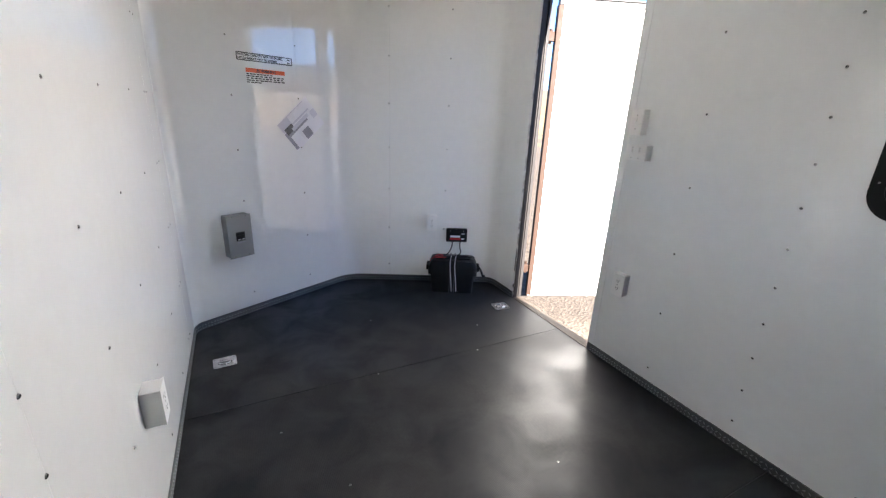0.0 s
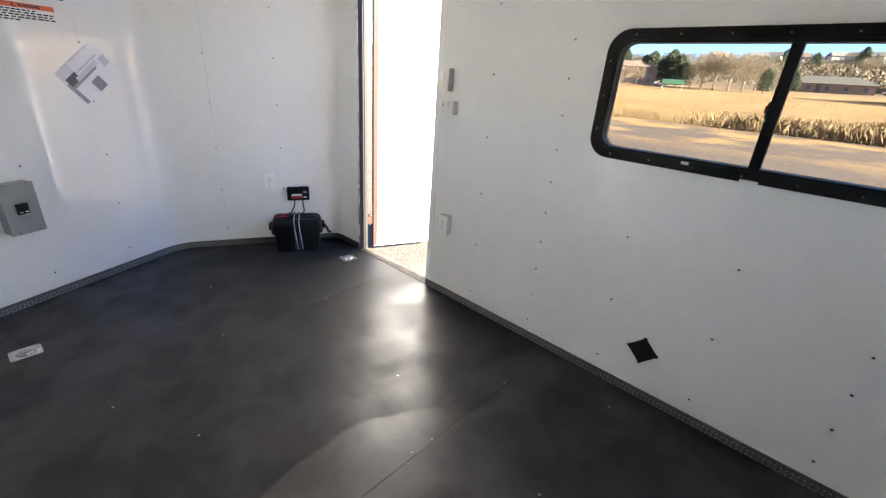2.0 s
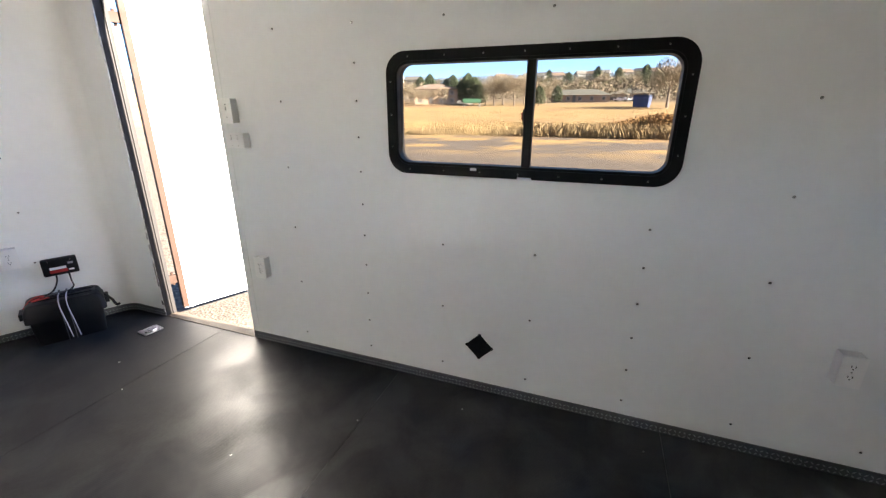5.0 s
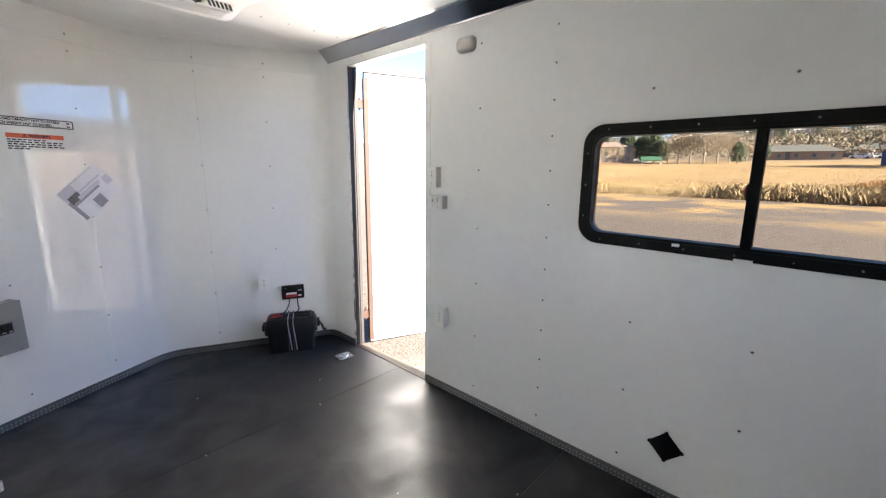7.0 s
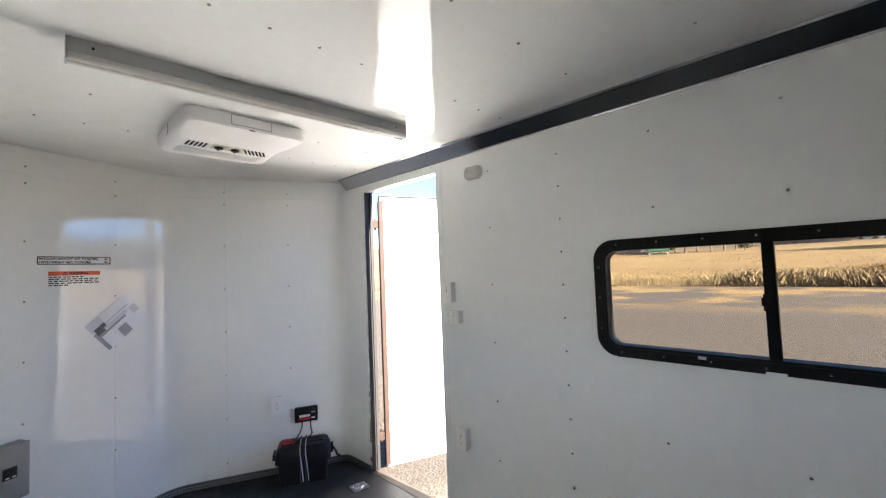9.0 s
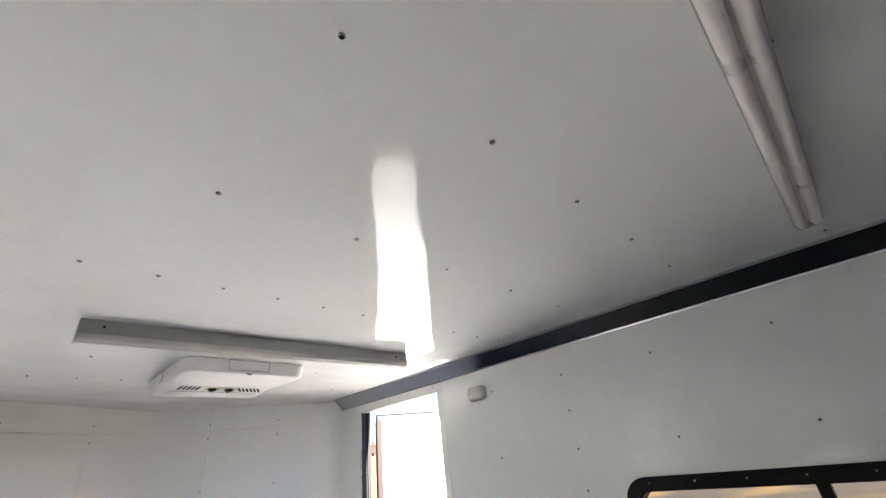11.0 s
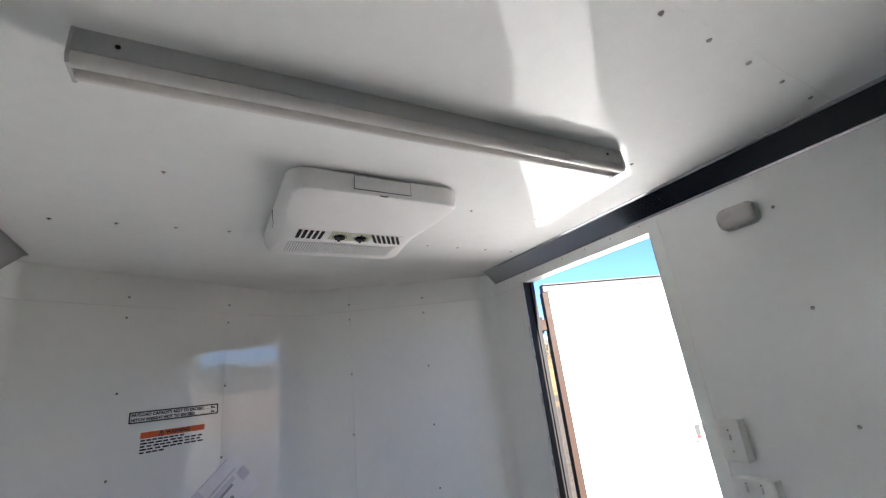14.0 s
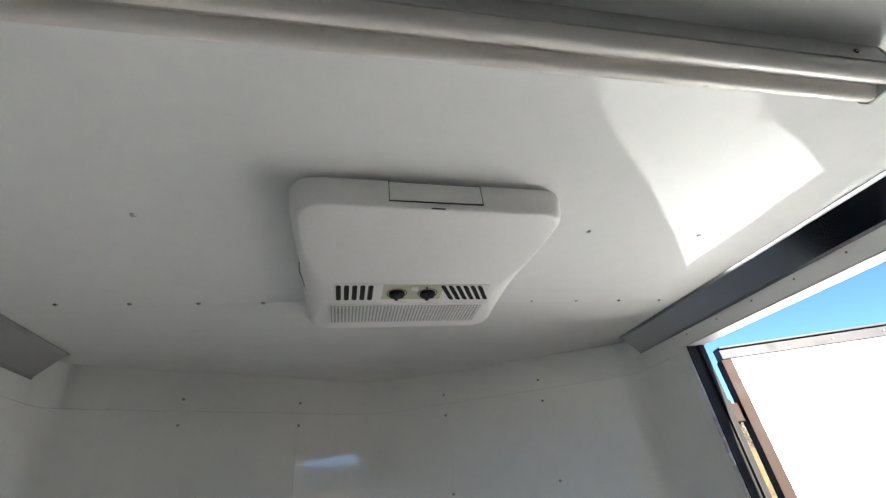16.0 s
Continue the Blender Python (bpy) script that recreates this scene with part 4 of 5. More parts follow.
grille = under("intake_grille", ACX - 0.197, ACX + 0.197, 2.122, 2.226, 0.0024, HOUSING, ac, "finely ribbed intake grille")
for k in range(44):
    x = ACX - 0.192 + k * 0.0089
    part("rib", box(x - 0.0022, x + 0.0022, 2.124, 2.224, zb - 0.0052, zb - 0.0023), AC_PLASTIC, grille)
for s in (-1, 1):
    v = under("louvre_frame", ACX + s * 0.132 - 0.056, ACX + s * 0.132 + 0.056, 2.005, 2.090, 0.002, AC_PLASTIC, ac, bevel=0.0008)
    for k in range(5 if s < 0 else 6):
        x = ACX + s * 0.132 - 0.046 + k * 0.0185
        part("louvre_slot", slab([(x + px + (py * 0.5 if s > 0 else 0), 2.047 + py) for px, py in rounded(0.0115, 0.078, 0.0055, 4)], zb - 0.0026, zb - 0.0019), DARK, v, "dark louvre opening")
ctl = under("control_panel", ACX - 0.075, ACX + 0.072, 2.008, 2.083, 0.0016, PANEL_GREEN, ac, "pale olive control panel")
for x in (ACX - 0.040, ACX + 0.036):
    kn = part("knob", put(rod(0.020, 0.008, 20, 0.018), Matrix.Translation((x, 2.050, zb - 0.0016)) @ pose(0, 0, 0, 180)), BLACK_PLASTIC, ac, "black rotary knob", True)
    part("knob_grip", box(x - 0.004, x + 0.004, 2.033, 2.068, zb - 0.014, zb - 0.009, 0.0015), BLACK_PLASTIC, kn)
    part("knob_print", put(ring(rounded(0.05, 0.05, 0.0249, 6), rounded(0.046, 0.046, 0.0229, 6), 0, 0.0003), Matrix.Translation((x, 2.05, zb - 0.0019))), INK, ctl)
part("slide_switch", box(ACX - 0.008, ACX + 0.008, 2.016, 2.024, zb - 0.009, zb - 0.001, 0.001), PLASTIC, ac)
part("indicator", put(rod(0.003, 0.002, 8), Matrix.Translation((ACX + 0.03, 2.02, zb - 0.003))), DARK, ac)
acc = part("access_cover", box(ACX - 0.09, ACX + 0.081, ACY - 0.2862, ACY - 0.280, H - 0.0475, H - 0.0065, 0.001), AC_PLASTIC, ac)
for x0, x1, z0, z1 in ((-0.0912, -0.0902, 0.0055, 0.048), (0.0812, 0.0822, 0.0055, 0.048), (-0.0912, 0.0822, 0.0052, 0.0062), (-0.0912, 0.0822, 0.0478, 0.0488)):
    part("cover_gap", box(ACX + x0, ACX + x1, ACY - 0.2856, ACY - 0.280, H - z1, H - z0), DARK, acc)
part("finger_notch", put(rod(0.014, 0.002, 16), Matrix.Translation((ACX - 0.003, ACY - 0.2765, H - 0.0575)) @ pose(0, 0, 0, 35)), DARK, ac)
part("side_cover_gap", tube([(ACX - 0.2658, ACY + 0.005, H - 0.006), (ACX - 0.2648, ACY + 0.012, H - 0.025), (ACX - 0.259, ACY + 0.040, H - 0.034), (ACX - 0.255, ACY + 0.09, H - 0.037)], 0.0008, 5), DARK, ac)

# ---- rows of panel screws ----
Z12 = [0.118 + 0.3065 * k for k in range(7)]
Z6 = [0.118 + 0.15325 * k for k in range(13)]
for y, zs in ((1.207, Z12), (0.795, Z6), (0.389, Z12), (-0.022, Z12), (-0.436, Z6), (-0.842, Z12), (-1.25, Z12), (-1.6, Z6)):
    for z in zs:
        if not (WIN_Y0 - 0.03 < y < WIN_Y1 + 0.03 and WIN_Z0 - 0.03 < z < WIN_Z1 + 0.03):
            screw(wall_right, right_at(y, z))
for y, zs in ((-1.2, Z12), (-0.8, Z12), (-0.4, Z6), (0.0, Z12), (0.41, Z12), (0.82, Z6), (1.225, Z12), (1.635, Z12), (2.05, Z12)):
    for z in zs:
        if not (WIN_Y0 - 0.03 < y < WIN_Y1 + 0.03 and WIN_Z0 - 0.03 < z < WIN_Z1 + 0.03):
            screw(wall_left, left_at(y, z))
for x in (0.118, 0.502, 1.118, 1.506):
    for z in (0.14, 0.443, 0.747, 1.052, 1.356, 1.664, 1.965, 2.052):
        if not (x == 0.118 and abs(z - 0.55) < 0.14):
            screw(wall_front, nose_at(x, 0, z))
for z in Z12:
    screw(wall_left, left_at(2.372, z)); screw(wall_left, left_at(2.43, z))
ceil_screws = bmesh.new()
def ceil_screw(x, y):
    one = bmesh.new()
    bmesh.ops.create_cone(one, cap_ends=True, segments=8, radius1=0.0062, radius2=0.0036, depth=0.003)
    put(one, Matrix.Translation((x, y, H - 0.0012)) @ pose(0, 0, 0, 180))
    merge(ceil_screws, one)
for y in (-1.1, -0.70, 0.137, 0.562, 1.40, 1.851):
    for k in range(6):
        x = -0.02 + 0.3125 * k
        if not (y == 1.851 and 0.5 < x < 1.2) and not (abs(y - 1.4) < 0.01 and 0.2 < x < 1.45):
            ceil_screw(x, y)
for y in (-0.262, 0.998, 2.236):
    for k in range(12):
        x = -0.012 + 0.157 * k
        if not (y > 2 and 0.56 < x < 1.14):
            ceil_screw(x, y)
tagged(part("ceiling_screws", ceil_screws, ZINC), "rows of small zinc screws in the ceiling", "screws", kind="structure")

# ---- outdoors ----
def land_height(x, y):
    r = math.hypot(x - 2, y)
    h = GROUND
    q = min(r, 470.0)
    if q > 40:
        h += 0.044 * (q - 40) * min(1, (q - 40) / 30)
    if q > 170:
        h += (0.054 - 0.0006 * max(-20.0, min(30.0, math.degrees(math.atan2(y, x - 2))))) * (q - 170) * min(1, (q - 170) / 80)
    return h + (0.0 if r < 12 else 0.10 * min(1.0, (r - 12) / 20) * noise.noise((x * 0.07, y * 0.07, 0)))
land = bmesh.new()
radii = [0.0] + [1.35 ** k for k in range(29)]
rows_ = []
for r in radii[1:]:
    rows_.append([land.verts.new((2 + r * math.cos(2 * math.pi * k / 96), r * math.sin(2 * math.pi * k / 96), land_height(2 + r * math.cos(2 * math.pi * k / 96), r * math.sin(2 * math.pi * k / 96)))) for k in range(96)])
mid_v = land.verts.new((2, 0, GROUND))
for k in range(96):
    land.faces.new((mid_v, rows_[0][k], rows_[0][(k + 1) % 96]))
    for a, b in zip(rows_, rows_[1:]):
        land.faces.new((a[k], b[k], b[(k + 1) % 96], a[(k + 1) % 96]))
tagged(part("ground", land, LAND, smooth=True), "gravel lot and dry grass plain rising to far hills", "ground", kind="structure")


def plant_mat(name, a, b):
    m = mat(name, a, 0.9, 0, 0.25, 1.5, spec=0.1)
    n, l = m.node_tree.nodes, m.node_tree.links
    geo = n.new("ShaderNodeNewGeometry")
    mx = n.new("ShaderNodeMix"); mx.data_type = "RGBA"
    mx.inputs["A"].default_value, mx.inputs["B"].default_value = (*a, 1), (*b, 1)
    l.new(geo.outputs["Random Per Island"], mx.inputs["Factor"])
    l.new(mx.outputs["Result"], n["Principled BSDF"].inputs["Base Color"])
    return m
STRAW = plant_mat("dry_straw_grass", (0.1426, 0.0992, 0.04464), (0.2046, 0.1457, 0.0682))
WEEDS = plant_mat("tan_dead_weeds", (0.125, 0.088, 0.046), (0.172, 0.124, 0.066))
RUST = plant_mat("rusty_dead_weeds", (0.1178, 0.0651, 0.02666), (0.186, 0.1054, 0.04216))
NEEDLES = plant_mat("dark_evergreen_needles", (0.01612, 0.02356, 0.01364), (0.0403, 0.0496, 0.0248))
TWIGS = plant_mat("bare_tan_twigs", (0.1178, 0.093, 0.062), (0.2108, 0.1736, 0.124))
BARK = mat("grey_brown_bark", (0.0992, 0.0744, 0.0558), 0.9, 0, 0.3, 3)
STUCCO = mat("tan_stucco", (0.29, 0.20, 0.135), 0.9, 0, 0.1, 0.6)
ROOF_BROWN = mat("brown_shingle_roof", (0.0992, 0.0682, 0.0496), 0.9, 0, 0.2, 1.5)
ROOF_GREY = mat("grey_shingle_roof", (0.0868, 0.0837, 0.0775), 0.9, 0, 0.2, 1.5)
ROOF_OLIVE = mat("olive_grey_roof", (0.0465, 0.0465, 0.0372), 0.9, 0, 0.2, 1.5)
PANE_DARK = mat("dark_far_window", (0.10, 0.095, 0.09), 0.1, 0, 0.1, 1)
WHITE_WALL = mat("white_siding", (0.31, 0.3038, 0.2914), 0.8, 0, 0.05, 1)
BLUE_PAINT = mat("blue_painted_steel", (0.0217, 0.0372, 0.0992), 0.5, 0, 0.15, 1.5)
GREEN_TARP = mat("green_tarpaulin", (0.015, 0.05, 0.024), 0.6, 0, 0.1, 2)
CAR_DARK = mat("dark_car_paint", (0.03, 0.03, 0.035), 0.25)
CAR_PALE = mat("pale_car_paint", (0.70, 0.70, 0.70), 0.25)


def polar(az, r):
    a = radians(az)
    x, y = 0.2 + r * math.cos(a), -0.2 + r * math.sin(a)
    return x, y, land_height(x, y)


def blades(name, label, spots, material, hmin, hmax, per, spread, seed, lean=0.3):
    rg = random.Random(seed)
    vs, fs = [], []
    for x, y, s in spots:
        z = land_height(x, y) - 0.02
        for _ in range(per):
            bx, by = x + rg.gauss(0, spread), y + rg.gauss(0, spread)
            a, h = rg.uniform(0, 6.283), rg.uniform(hmin, hmax) * s
            w = 0.003 + 0.006 * rg.random()
            lx, ly = rg.gauss(0, lean) * h, rg.gauss(0, lean) * h
            i = len(vs)
            vs += [(bx - w * math.cos(a), by - w * math.sin(a), z), (bx + w * math.cos(a), by + w * math.sin(a), z), (bx + lx * 0.5 + w * math.cos(a), by + ly * 0.5 + w * math.sin(a), z + h * 0.65), (bx + lx, by + ly, z + h)]
            fs += [(i, i + 1, i + 2), (i, i + 2, i + 3)]
    me = bpy.data.meshes.new(name)
    me.from_pydata(vs, [], fs)
    me.update()
    return tagged(part(name, me, material), label, "grass", kind="stuff")
rg = random.Random(11)
def edge_r(az):
    """Where the gravel ends."""
    return 27.0 / (math.cos(radians(az)) + 0.05 * math.sin(radians(az)))
spots = []
for _ in range(6500):
    az = rg.uniform(-24, 44)
    x, y, z = polar(az, edge_r(az) + abs(rg.gauss(0, 26)) + 1.0)
    spots.append((x, y, rg.uniform(0.5, 1.0)))
blades("dry_grass", "short dry straw coloured grass over the field", spots, STRAW, 0.15, 0.45, 12, 0.5, 3)
spots = []
for _ in range(3600):
    az = rg.uniform(-20, 40)
    x, y, z = polar(az, edge_r(az) + 1.0 + abs(rg.gauss(0, 2.4)))
    if rg.random() < 0.25 + 0.75 * noise.noise((x * 0.3, y * 0.3, 5)) + (0.35 if az < 14 else 0.1):
        spots.append((x, y, rg.uniform(0.55, 1.1) * (0.95 if az < 9 else 0.5)))
blades("tall_dead_weeds", "tall tan and brown dead weeds edging the gravel", spots, WEEDS, 0.25, 0.95, 34, 0.45, 4, 0.36)
def brush_mound(az0, az1, count, seed):
    """Tangled dead brush: many short bent stems heaped into uneven mounds."""
    rgb = random.Random(seed)
    vs, fs = [], []
    for _ in range(count):
        az = rgb.gauss((az0 + az1) / 2, (az1 - az0) / 4)
        x, y, z = polar(az, edge_r(az) + 3.0 + abs(rgb.gauss(0, 2.2)))
        h = 1.45 * max(0.3, 1 - abs(az - (az0 + az1) / 2) / (az1 - az0)) * rgb.uniform(0.55, 1.05)
        for _ in range(90):
            a, t = rgb.uniform(0, 6.283), rgb.random()
            rad = 0.95 * math.sqrt(max(0.04, 1 - t * t)) * rgb.uniform(0.2, 1.0)
            c = Vector((x + rad * math.cos(a), y + rad * math.sin(a), z + h * t))
            d = Vector((rgb.gauss(0, 1), rgb.gauss(0, 1), rgb.gauss(0.5, 0.7))).normalized() * rgb.uniform(0.06, 0.2)
            w = d.cross(Vector((rgb.gauss(0, 1), rgb.gauss(0, 1), 0.3))).normalized() * 0.014
            i = len(vs)
            vs += [tuple(c - w), tuple(c + w), tuple(c + d + w), tuple(c + d * 0.8 - w)]
            fs += [(i, i + 1, i + 2), (i, i + 2, i + 3)]
    me = bpy.data.meshes.new("rust_brush"); me.from_pydata(vs, [], fs); me.update()
    tagged(part("rust_brush", me, RUST), "mound of rusty orange dead brush by the field", "brush", kind="stuff")
brush_mound(-13.0, -0.5, 620, 6)


def conifer(az, r, h, seed):
    rgc = random.Random(seed)
    x, y, z = polar(az, r)
    tree = thing("evergreen_tree", "dark green evergreen tree beyond the field", "tree", "evergreen trees", at=Matrix.Translation((x, y, z)))
    part("trunk", rod(h * 0.028, h * 0.9, 8, h * 0.006), BARK, tree)
    vs, fs = [], []
    for _ in range(700):
        t = rgc.random() ** 0.8
        rad = h * 0.34 * (1 - t ** 2.6) ** 0.75 * (0.55 + 0.45 * min(1, t * 4)) * rgc.uniform(0.35, 1.1) + 0.1
        a = rgc.uniform(0, 6.283)
        c = Vector((rad * math.cos(a), rad * math.sin(a), h * (0.08 + 0.92 * t)))
        s = h * rgc.uniform(0.022, 0.05)
        i = len(vs)
        u = Vector((math.cos(a), math.sin(a), -0.45)); w = Vector((-math.sin(a), math.cos(a), rgc.uniform(-0.3, 0.3)))
        vs += [c - u * s * 0.6 - w * s, c - u * s * 0.6 + w * s, c + u * s, c + Vector((0, 0, s))]
        fs += [(i, i + 1, i + 2), (i, i + 1, i + 3), (i + 1, i + 2, i + 3), (i, i + 2, i + 3)]
    me = bpy.data.meshes.new("crown"); me.from_pydata([tuple(v) for v in vs], [], fs); me.update()
    part("crown", me, NEEDLES, tree)


def bare_tree(az, r, h, seed, label="bare tan leafless tree beyond the field"):
    rgt = random.Random(seed)
    x, y, z = polar(az, r)
    tree = thing("bare_tree", label, "tree", "leafless trees", at=Matrix.Translation((x, y, z)))
    part("trunk", rod(h * 0.03, h * 0.45, 8, h * 0.015), BARK, tree)
    vs, fs = [], []
    def branch(p, d, length, w, depth):
        q = p + d * length
        side = d.cross(Vector((rgt.random(), rgt.random(), 0.2))).normalized() * w
        up = d.cross(side).normalized() * w
        i = len(vs)
        vs.extend([p + side, p - side * 0.5 + up, p - side * 0.5 - up, q])
        fs.extend([(i, i + 1, i + 3), (i + 1, i + 2, i + 3), (i + 2, i, i + 3)])
        if depth:
            for _ in range(4 if depth > 1 else 5):
                nd = (d + Vector((rgt.gauss(0, 0.5), rgt.gauss(0, 0.5), rgt.gauss(0.1, 0.35)))).normalized()
                branch(p + d * length * rgt.uniform(0.35, 1.0), nd, length * rgt.uniform(0.5, 0.75), w * 0.6, depth - 1)
    for k in range(6):
        a = k * 1.05 + rgt.random()
        branch(Vector((0, 0, h * rgt.uniform(0.15, 0.42))), Vector((math.cos(a) * 0.6, math.sin(a) * 0.6, 1)).normalized(), h * rgt.uniform(0.28, 0.4), h * 0.008, 3)
    me = bpy.data.meshes.new("crown"); me.from_pydata([tuple(v) for v in vs], [], fs); me.update()
    part("crown", me, TWIGS, tree)
    vs, fs = [], []
    for _ in range(2800):
        a, b_, q = rgt.uniform(0, 6.283), rgt.uniform(-0.9, 1.0), rgt.random() ** 0.45
        c = Vector((h * 0.36 * q * math.cos(a) * math.sqrt(1 - b_ * b_ * 0.8), h * 0.36 * q * math.sin(a) * math.sqrt(1 - b_ * b_ * 0.8), h * (0.62 + 0.36 * b_ * q)))
        d = (c - Vector((0, 0, h * 0.3))).normalized() * h * rgt.uniform(0.02, 0.06)
        w = d.cross(Vector((rgt.gauss(0, 1), rgt.gauss(0, 1), 0.3))).normalized() * h * 0.0018
        i = len(vs)
        vs += [tuple(c - w), tuple(c + w), tuple(c + d + w * 3), tuple(c + d * 0.8 - w * 3)]
        fs += [(i, i + 1, i + 2), (i, i + 2, i + 3)]
    me = bpy.data.meshes.new("fine_twigs"); me.from_pydata(vs, [], fs); me.update()
    part("fine_twigs", me, TWIGS, tree)


for i, (az, r, h) in enumerate(((17.2, 125, 8.2), (18.0, 128, 6.5), (16.4, 122, 7.2), (15.6, 120, 5.5), (19.2, 150, 8.5), (20.0, 152, 7.5), (8.0, 112, 4.6), (5.8, 140, 5), (4.6, 260, 9), (-1.2, 300, 10), (-4.2, 290, 11), (-5.6, 240, 9), (23.4, 230, 9), (22.2, 235, 10), (30, 230, 9), (31, 230, 10), (12.4, 240, 8), (1.2, 330, 11), (7.0, 340, 10))):
    conifer(az, r, h, 40 + i)
for i, (az, r, h) in enumerate(((13.8, 112, 7.5), (12.6, 114, 8), (11.2, 110, 7.5), (9.9, 116, 7.5), (14.9, 120, 6), (8.8, 122, 6.5), (7.2, 130, 5), (-6.9, 98, 9.5), (-8.6, 105, 9), (-10.4, 95, 8.5), (3.5, 210, 8), (-3.2, 220, 9), (25, 140, 6), (23.0, 105, 4), (20.6, 110, 4.6), (22.0, 112, 4.2), (24.2, 108, 4.4), (28.5, 150, 7), (0.5, 230, 9), (-5.4, 200, 9), (6.2, 220, 8))):
    bare_tree(az, r, h, 70 + i)


def house(az, r, w, d, hw, roof_h, wall_m, roof_m, label, rows, cols, turn=0.0, hip=True, group="houses beyond the field"):
    x, y, z = polar(az, r)
    ob = thing("house", label, "house", group, at=Matrix.Translation((x, y, z - 0.3)) @ pose(0, 0, 0, 0, 0, az + turn))
    # local -x faces the trailer
    part("wall", box(-d / 2, d / 2, -w / 2, w / 2, 0, hw), wall_m, ob)
    e, k = 0.6, (w / 2 - d / 2 if hip else w / 2)
    k = max(k, 0.5)
    bmr = bmesh.new()
    lo = [bmr.verts.new(p) for p in ((-d / 2 - e, -w / 2 - e, hw), (d / 2 + e, -w / 2 - e, hw), (d / 2 + e, w / 2 + e, hw), (-d / 2 - e, w / 2 + e, hw))]
    t0, t1 = bmr.verts.new((0, -k, hw + roof_h)), bmr.verts.new((0, k, hw + roof_h))
    for f in ((lo[0], lo[1], t0), (lo[2], lo[3], t1), (lo[1], lo[2], t1, t0), (lo[3], lo[0], t0, t1), lo[::-1]):
        bmr.faces.new(f)
    part("roof", bmr, roof_m, ob)
    for i in range(rows):
        for j in range(cols):
            yy = -w / 2 + w * (j + 0.5) / cols
            zz = hw * (i + 0.55) / rows
            win = part("window", box(-d / 2 - 0.06, -d / 2 + 0.02, yy - 0.55, yy + 0.55, zz - 0.6, zz + 0.6), WHITE_WALL, ob)
            part("pane", box(-d / 2 - 0.09, -d / 2 - 0.05, yy - 0.45, yy + 0.45, zz - 0.5, zz + 0.5), PANE_DARK, win)
    part("door", box(-d / 2 - 0.08, -d / 2 + 0.02, w * 0.07, w * 0.07 + 1.0, 0.2, 2.3), PANE_DARK, ob)


house(21.4, 128, 12, 8, 4.2, 1.5, STUCCO, ROOF_BROWN, "tan two storey house with a brown roof", 2, 4)
house(18.4, 130, 8, 7, 3.0, 1.6, WHITE_WALL, ROOF_BROWN, "low house with a brown roof behind trees", 1, 3)
house(3.0, 150, 18, 8, 2.3, 1.9, STUCCO, ROOF_OLIVE, "long low tan house with a grey roof", 1, 5)
house(-3.0, 182, 15, 8, 2.3, 2.0, STUCCO, ROOF_OLIVE, "low house with a broad grey roof", 1, 4)
for i, (az, r) in enumerate(((6.0, 380), (3.0, 400), (1.6, 390), (0.6, 410), (-1.8, 390), (-3.6, 400), (-4.6, 380), (9.4, 400), (13, 420), (8.0, 410), (-6.6, 390), (26.5, 360), (29, 380), (24.4, 330))):
    house(az, r, 11, 9, 5.2, 3.0, WHITE_WALL, ROOF_GREY if i % 2 else ROOF_BROWN, "white house on the far hillside", 1, 3, rg.uniform(-30, 30), False, "hillside houses")


def car(az, r, material, label, turn):
    x, y, z = polar(az, r)
    ob = thing("parked_car", label, "car", "parked cars", at=Matrix.Translation((x, y, z)) @ pose(0, 0, 0, 0, 0, az + turn))
    part("body", loft([[(px, py, pz) for px, pz in ((-2.2, 0.35), (2.2, 0.35), (2.25, 0.8), (1.3, 0.95), (0.7, 1.4), (-1.2, 1.42), (-1.9, 0.98), (-2.25, 0.85))] for py in (-0.85, 0.85)]), material, ob)
    part("side_window", box(-1.15, 0.7, -0.87, 0.87, 0.98, 1.3), PANE_DARK, ob)
    for px in (-1.4, 1.4):
        for py in (-0.86, 0.72):
            part("wheel", put(rod(0.33, 0.16, 14), Matrix.Translation((px, py, 0.33)) @ pose(0, 0, 0, -90)), SEAL, ob)
car(-0.6, 158, CAR_DARK, "dark parked car by the low houses", 90)
car(-1.8, 156, CAR_PALE, "pale parked car by the low houses", 85)
car(-3.4, 160, CAR_PALE, "white parked car beside a grey roofed house", 95)
car(-2.6, 157, CAR_PALE, "silver parked car beside a dark one", 90)

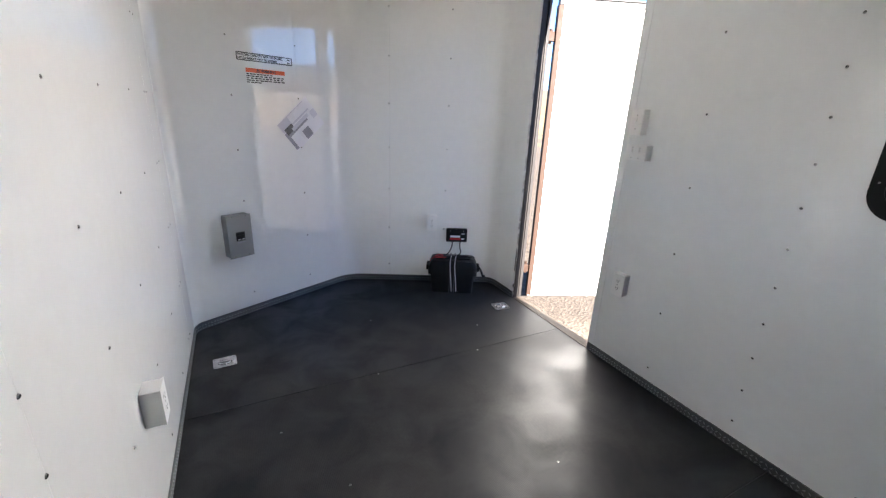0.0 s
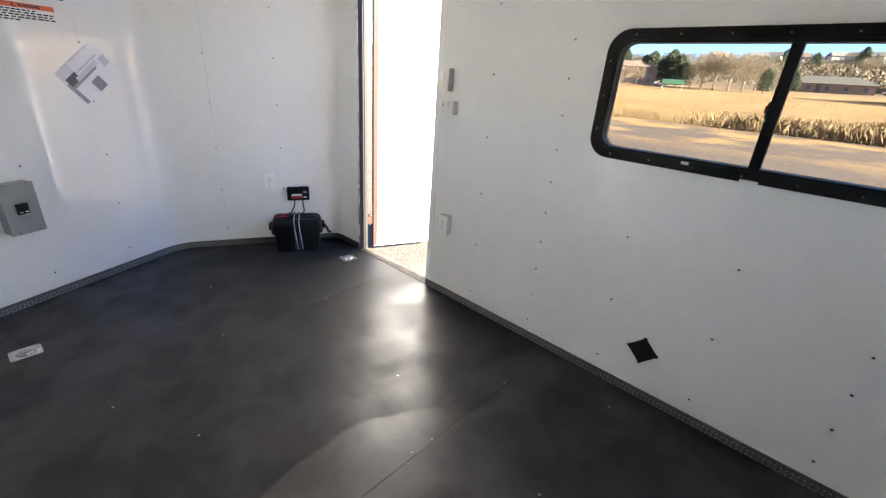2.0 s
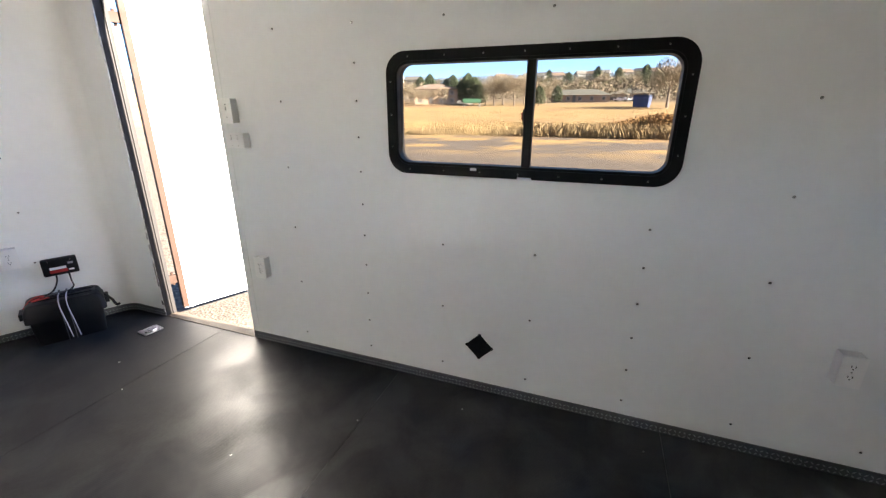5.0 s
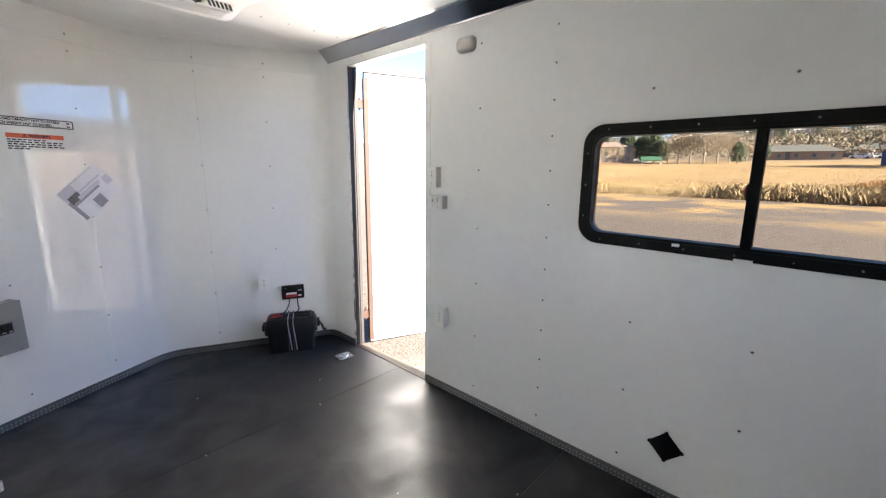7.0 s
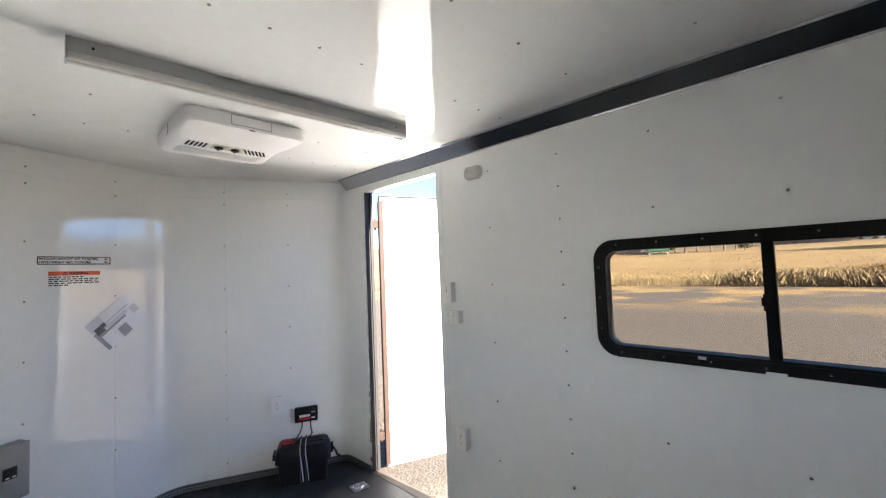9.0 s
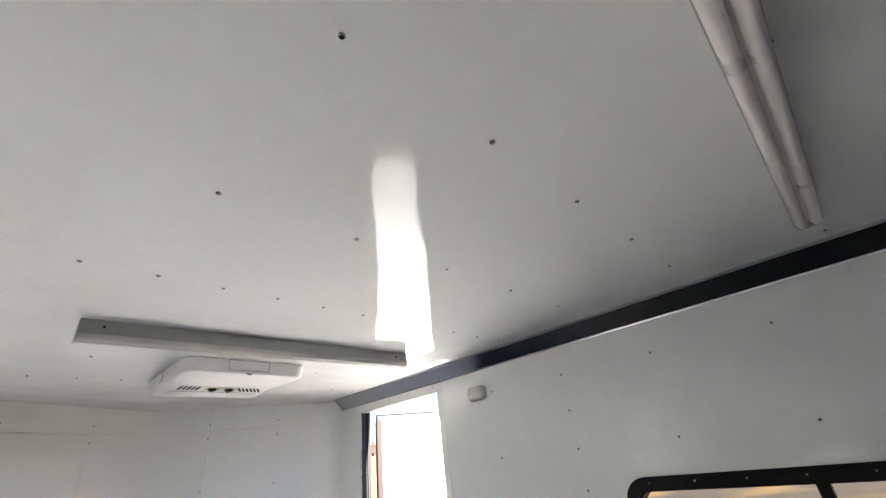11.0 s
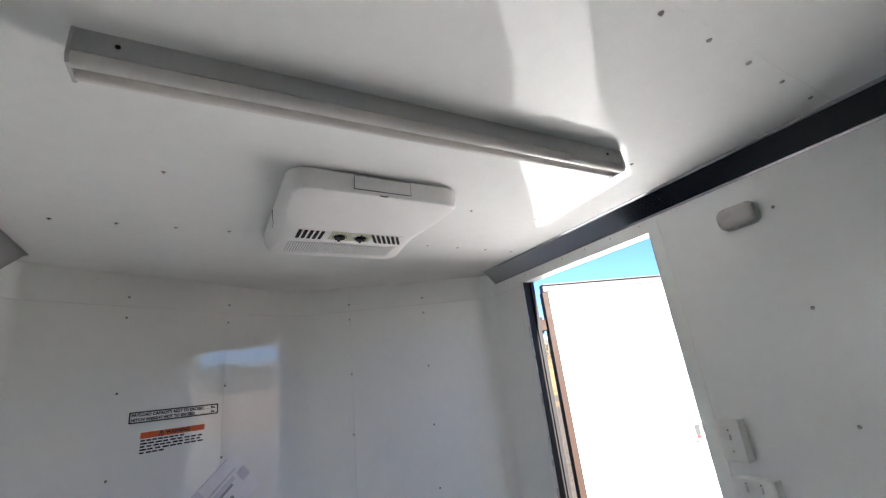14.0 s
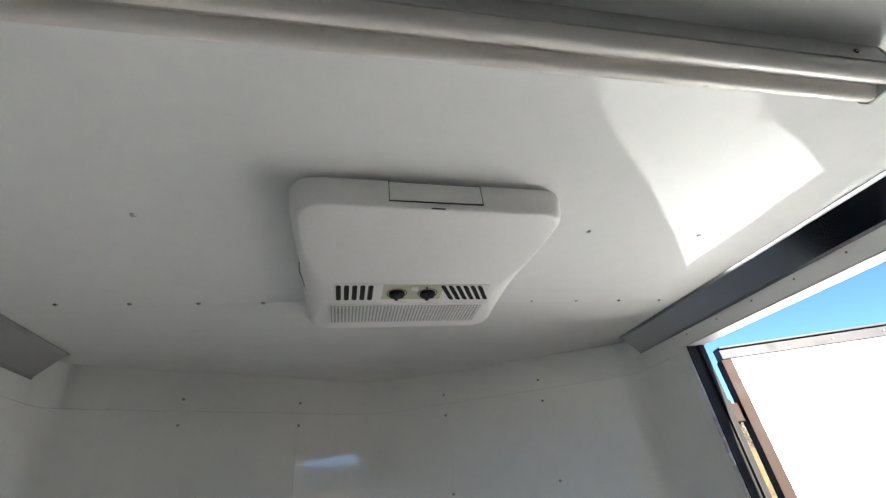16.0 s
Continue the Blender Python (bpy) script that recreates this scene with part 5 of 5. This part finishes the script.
x, y, z = polar(-4.2, 100)
bin_ = thing("blue_container", "blue steel container at the field's edge", "container", at=Matrix.Translation((x, y, z)) @ pose(0, 0, 0, 0, 0, -20))
part("bin_body", loft([[(px, py, pz) for px, py in rounded(2.2 * s, 3.2 * s, 0.1, 2)] for s, pz in ((0.92, 0), (1.0, 2.1), (1.04, 2.15))]), BLUE_PAINT, bin_)
part("bin_lid", loft([[(px, py, pz) for px, py in rounded(2.25 * s, 3.2 * s, 0.1, 2)] for s, pz in ((1.0, 2.15), (0.9, 2.5))]), CAR_DARK, bin_, "dark sloped lid")
x, y, z = polar(16.7, 100)
tarp = thing("green_shelter", "green tarpaulin shelter under the evergreens", "shelter", at=Matrix.Translation((x, y, z)) @ pose(0, 0, 0, 0, 0, 20))
part("canopy", loft([[(px, py, pz) for px, pz in ((-1.2, 1.0), (0, 1.9), (1.2, 1.0), (1.1, 0.9), (0, 1.75), (-1.1, 0.9))] for py in (-2, 2)]), GREEN_TARP, tarp)
for px in (-1.1, 1.1):
    for py in (-1.8, 1.8):
        part("post", put(rod(0.05, 1.0, 6), Matrix.Translation((px, py, 0))), GREY_BOX, tarp)


def far_woods(name, label, material, count, seed, r0, r1, hmin, hmax, az0=-26, az1=48):
    """Scrub and bare crowns on the far slopes, uneven and open."""
    rgw = random.Random(seed)
    vs, fs = [], []
    for _ in range(count):
        az, r = rgw.uniform(az0, az1), rgw.uniform(r0, r1)
        x, y, z = polar(az, r)
        h = rgw.uniform(hmin, hmax)
        for _ in range(44):
            a, t = rgw.uniform(0, 6.283), rgw.random()
            rad = h * 0.42 * math.sqrt(max(0.05, 1 - (2 * t - 0.9) ** 2)) * rgw.uniform(0.3, 1.05)
            c = Vector((x + rad * math.cos(a), y + rad * math.sin(a), z + h * (0.1 + 0.85 * t)))
            s = h * rgw.uniform(0.035, 0.085)
            i = len(vs)
            vs += [tuple(c + Vector((rgw.uniform(-s, s), rgw.uniform(-s, s), rgw.uniform(-s, s)))) for _ in range(4)]
            fs += [(i, i + 1, i + 2), (i, i + 2, i + 3), (i, i + 1, i + 3)]
    me = bpy.data.meshes.new(name)
    me.from_pydata(vs, [], fs)
    me.update()
    tagged(part(name, me, material), label, "trees", kind="stuff")


OLIVE = plant_mat("olive_scrub", (0.0341, 0.03596, 0.02108), (0.0868, 0.0775, 0.0465))
FAR_TWIGS = plant_mat("hazy_far_twigs", (0.093, 0.0744, 0.0527), (0.1674, 0.1364, 0.0992))
far_woods("far_bare_woods", "bare tan and grey trees on the far slope", FAR_TWIGS, 3600, 21, 150, 475, 3, 7, -75)
far_woods("far_scrub", "olive evergreen scrub among far houses", OLIVE, 1700, 22, 170, 475, 3, 7.5, -75)
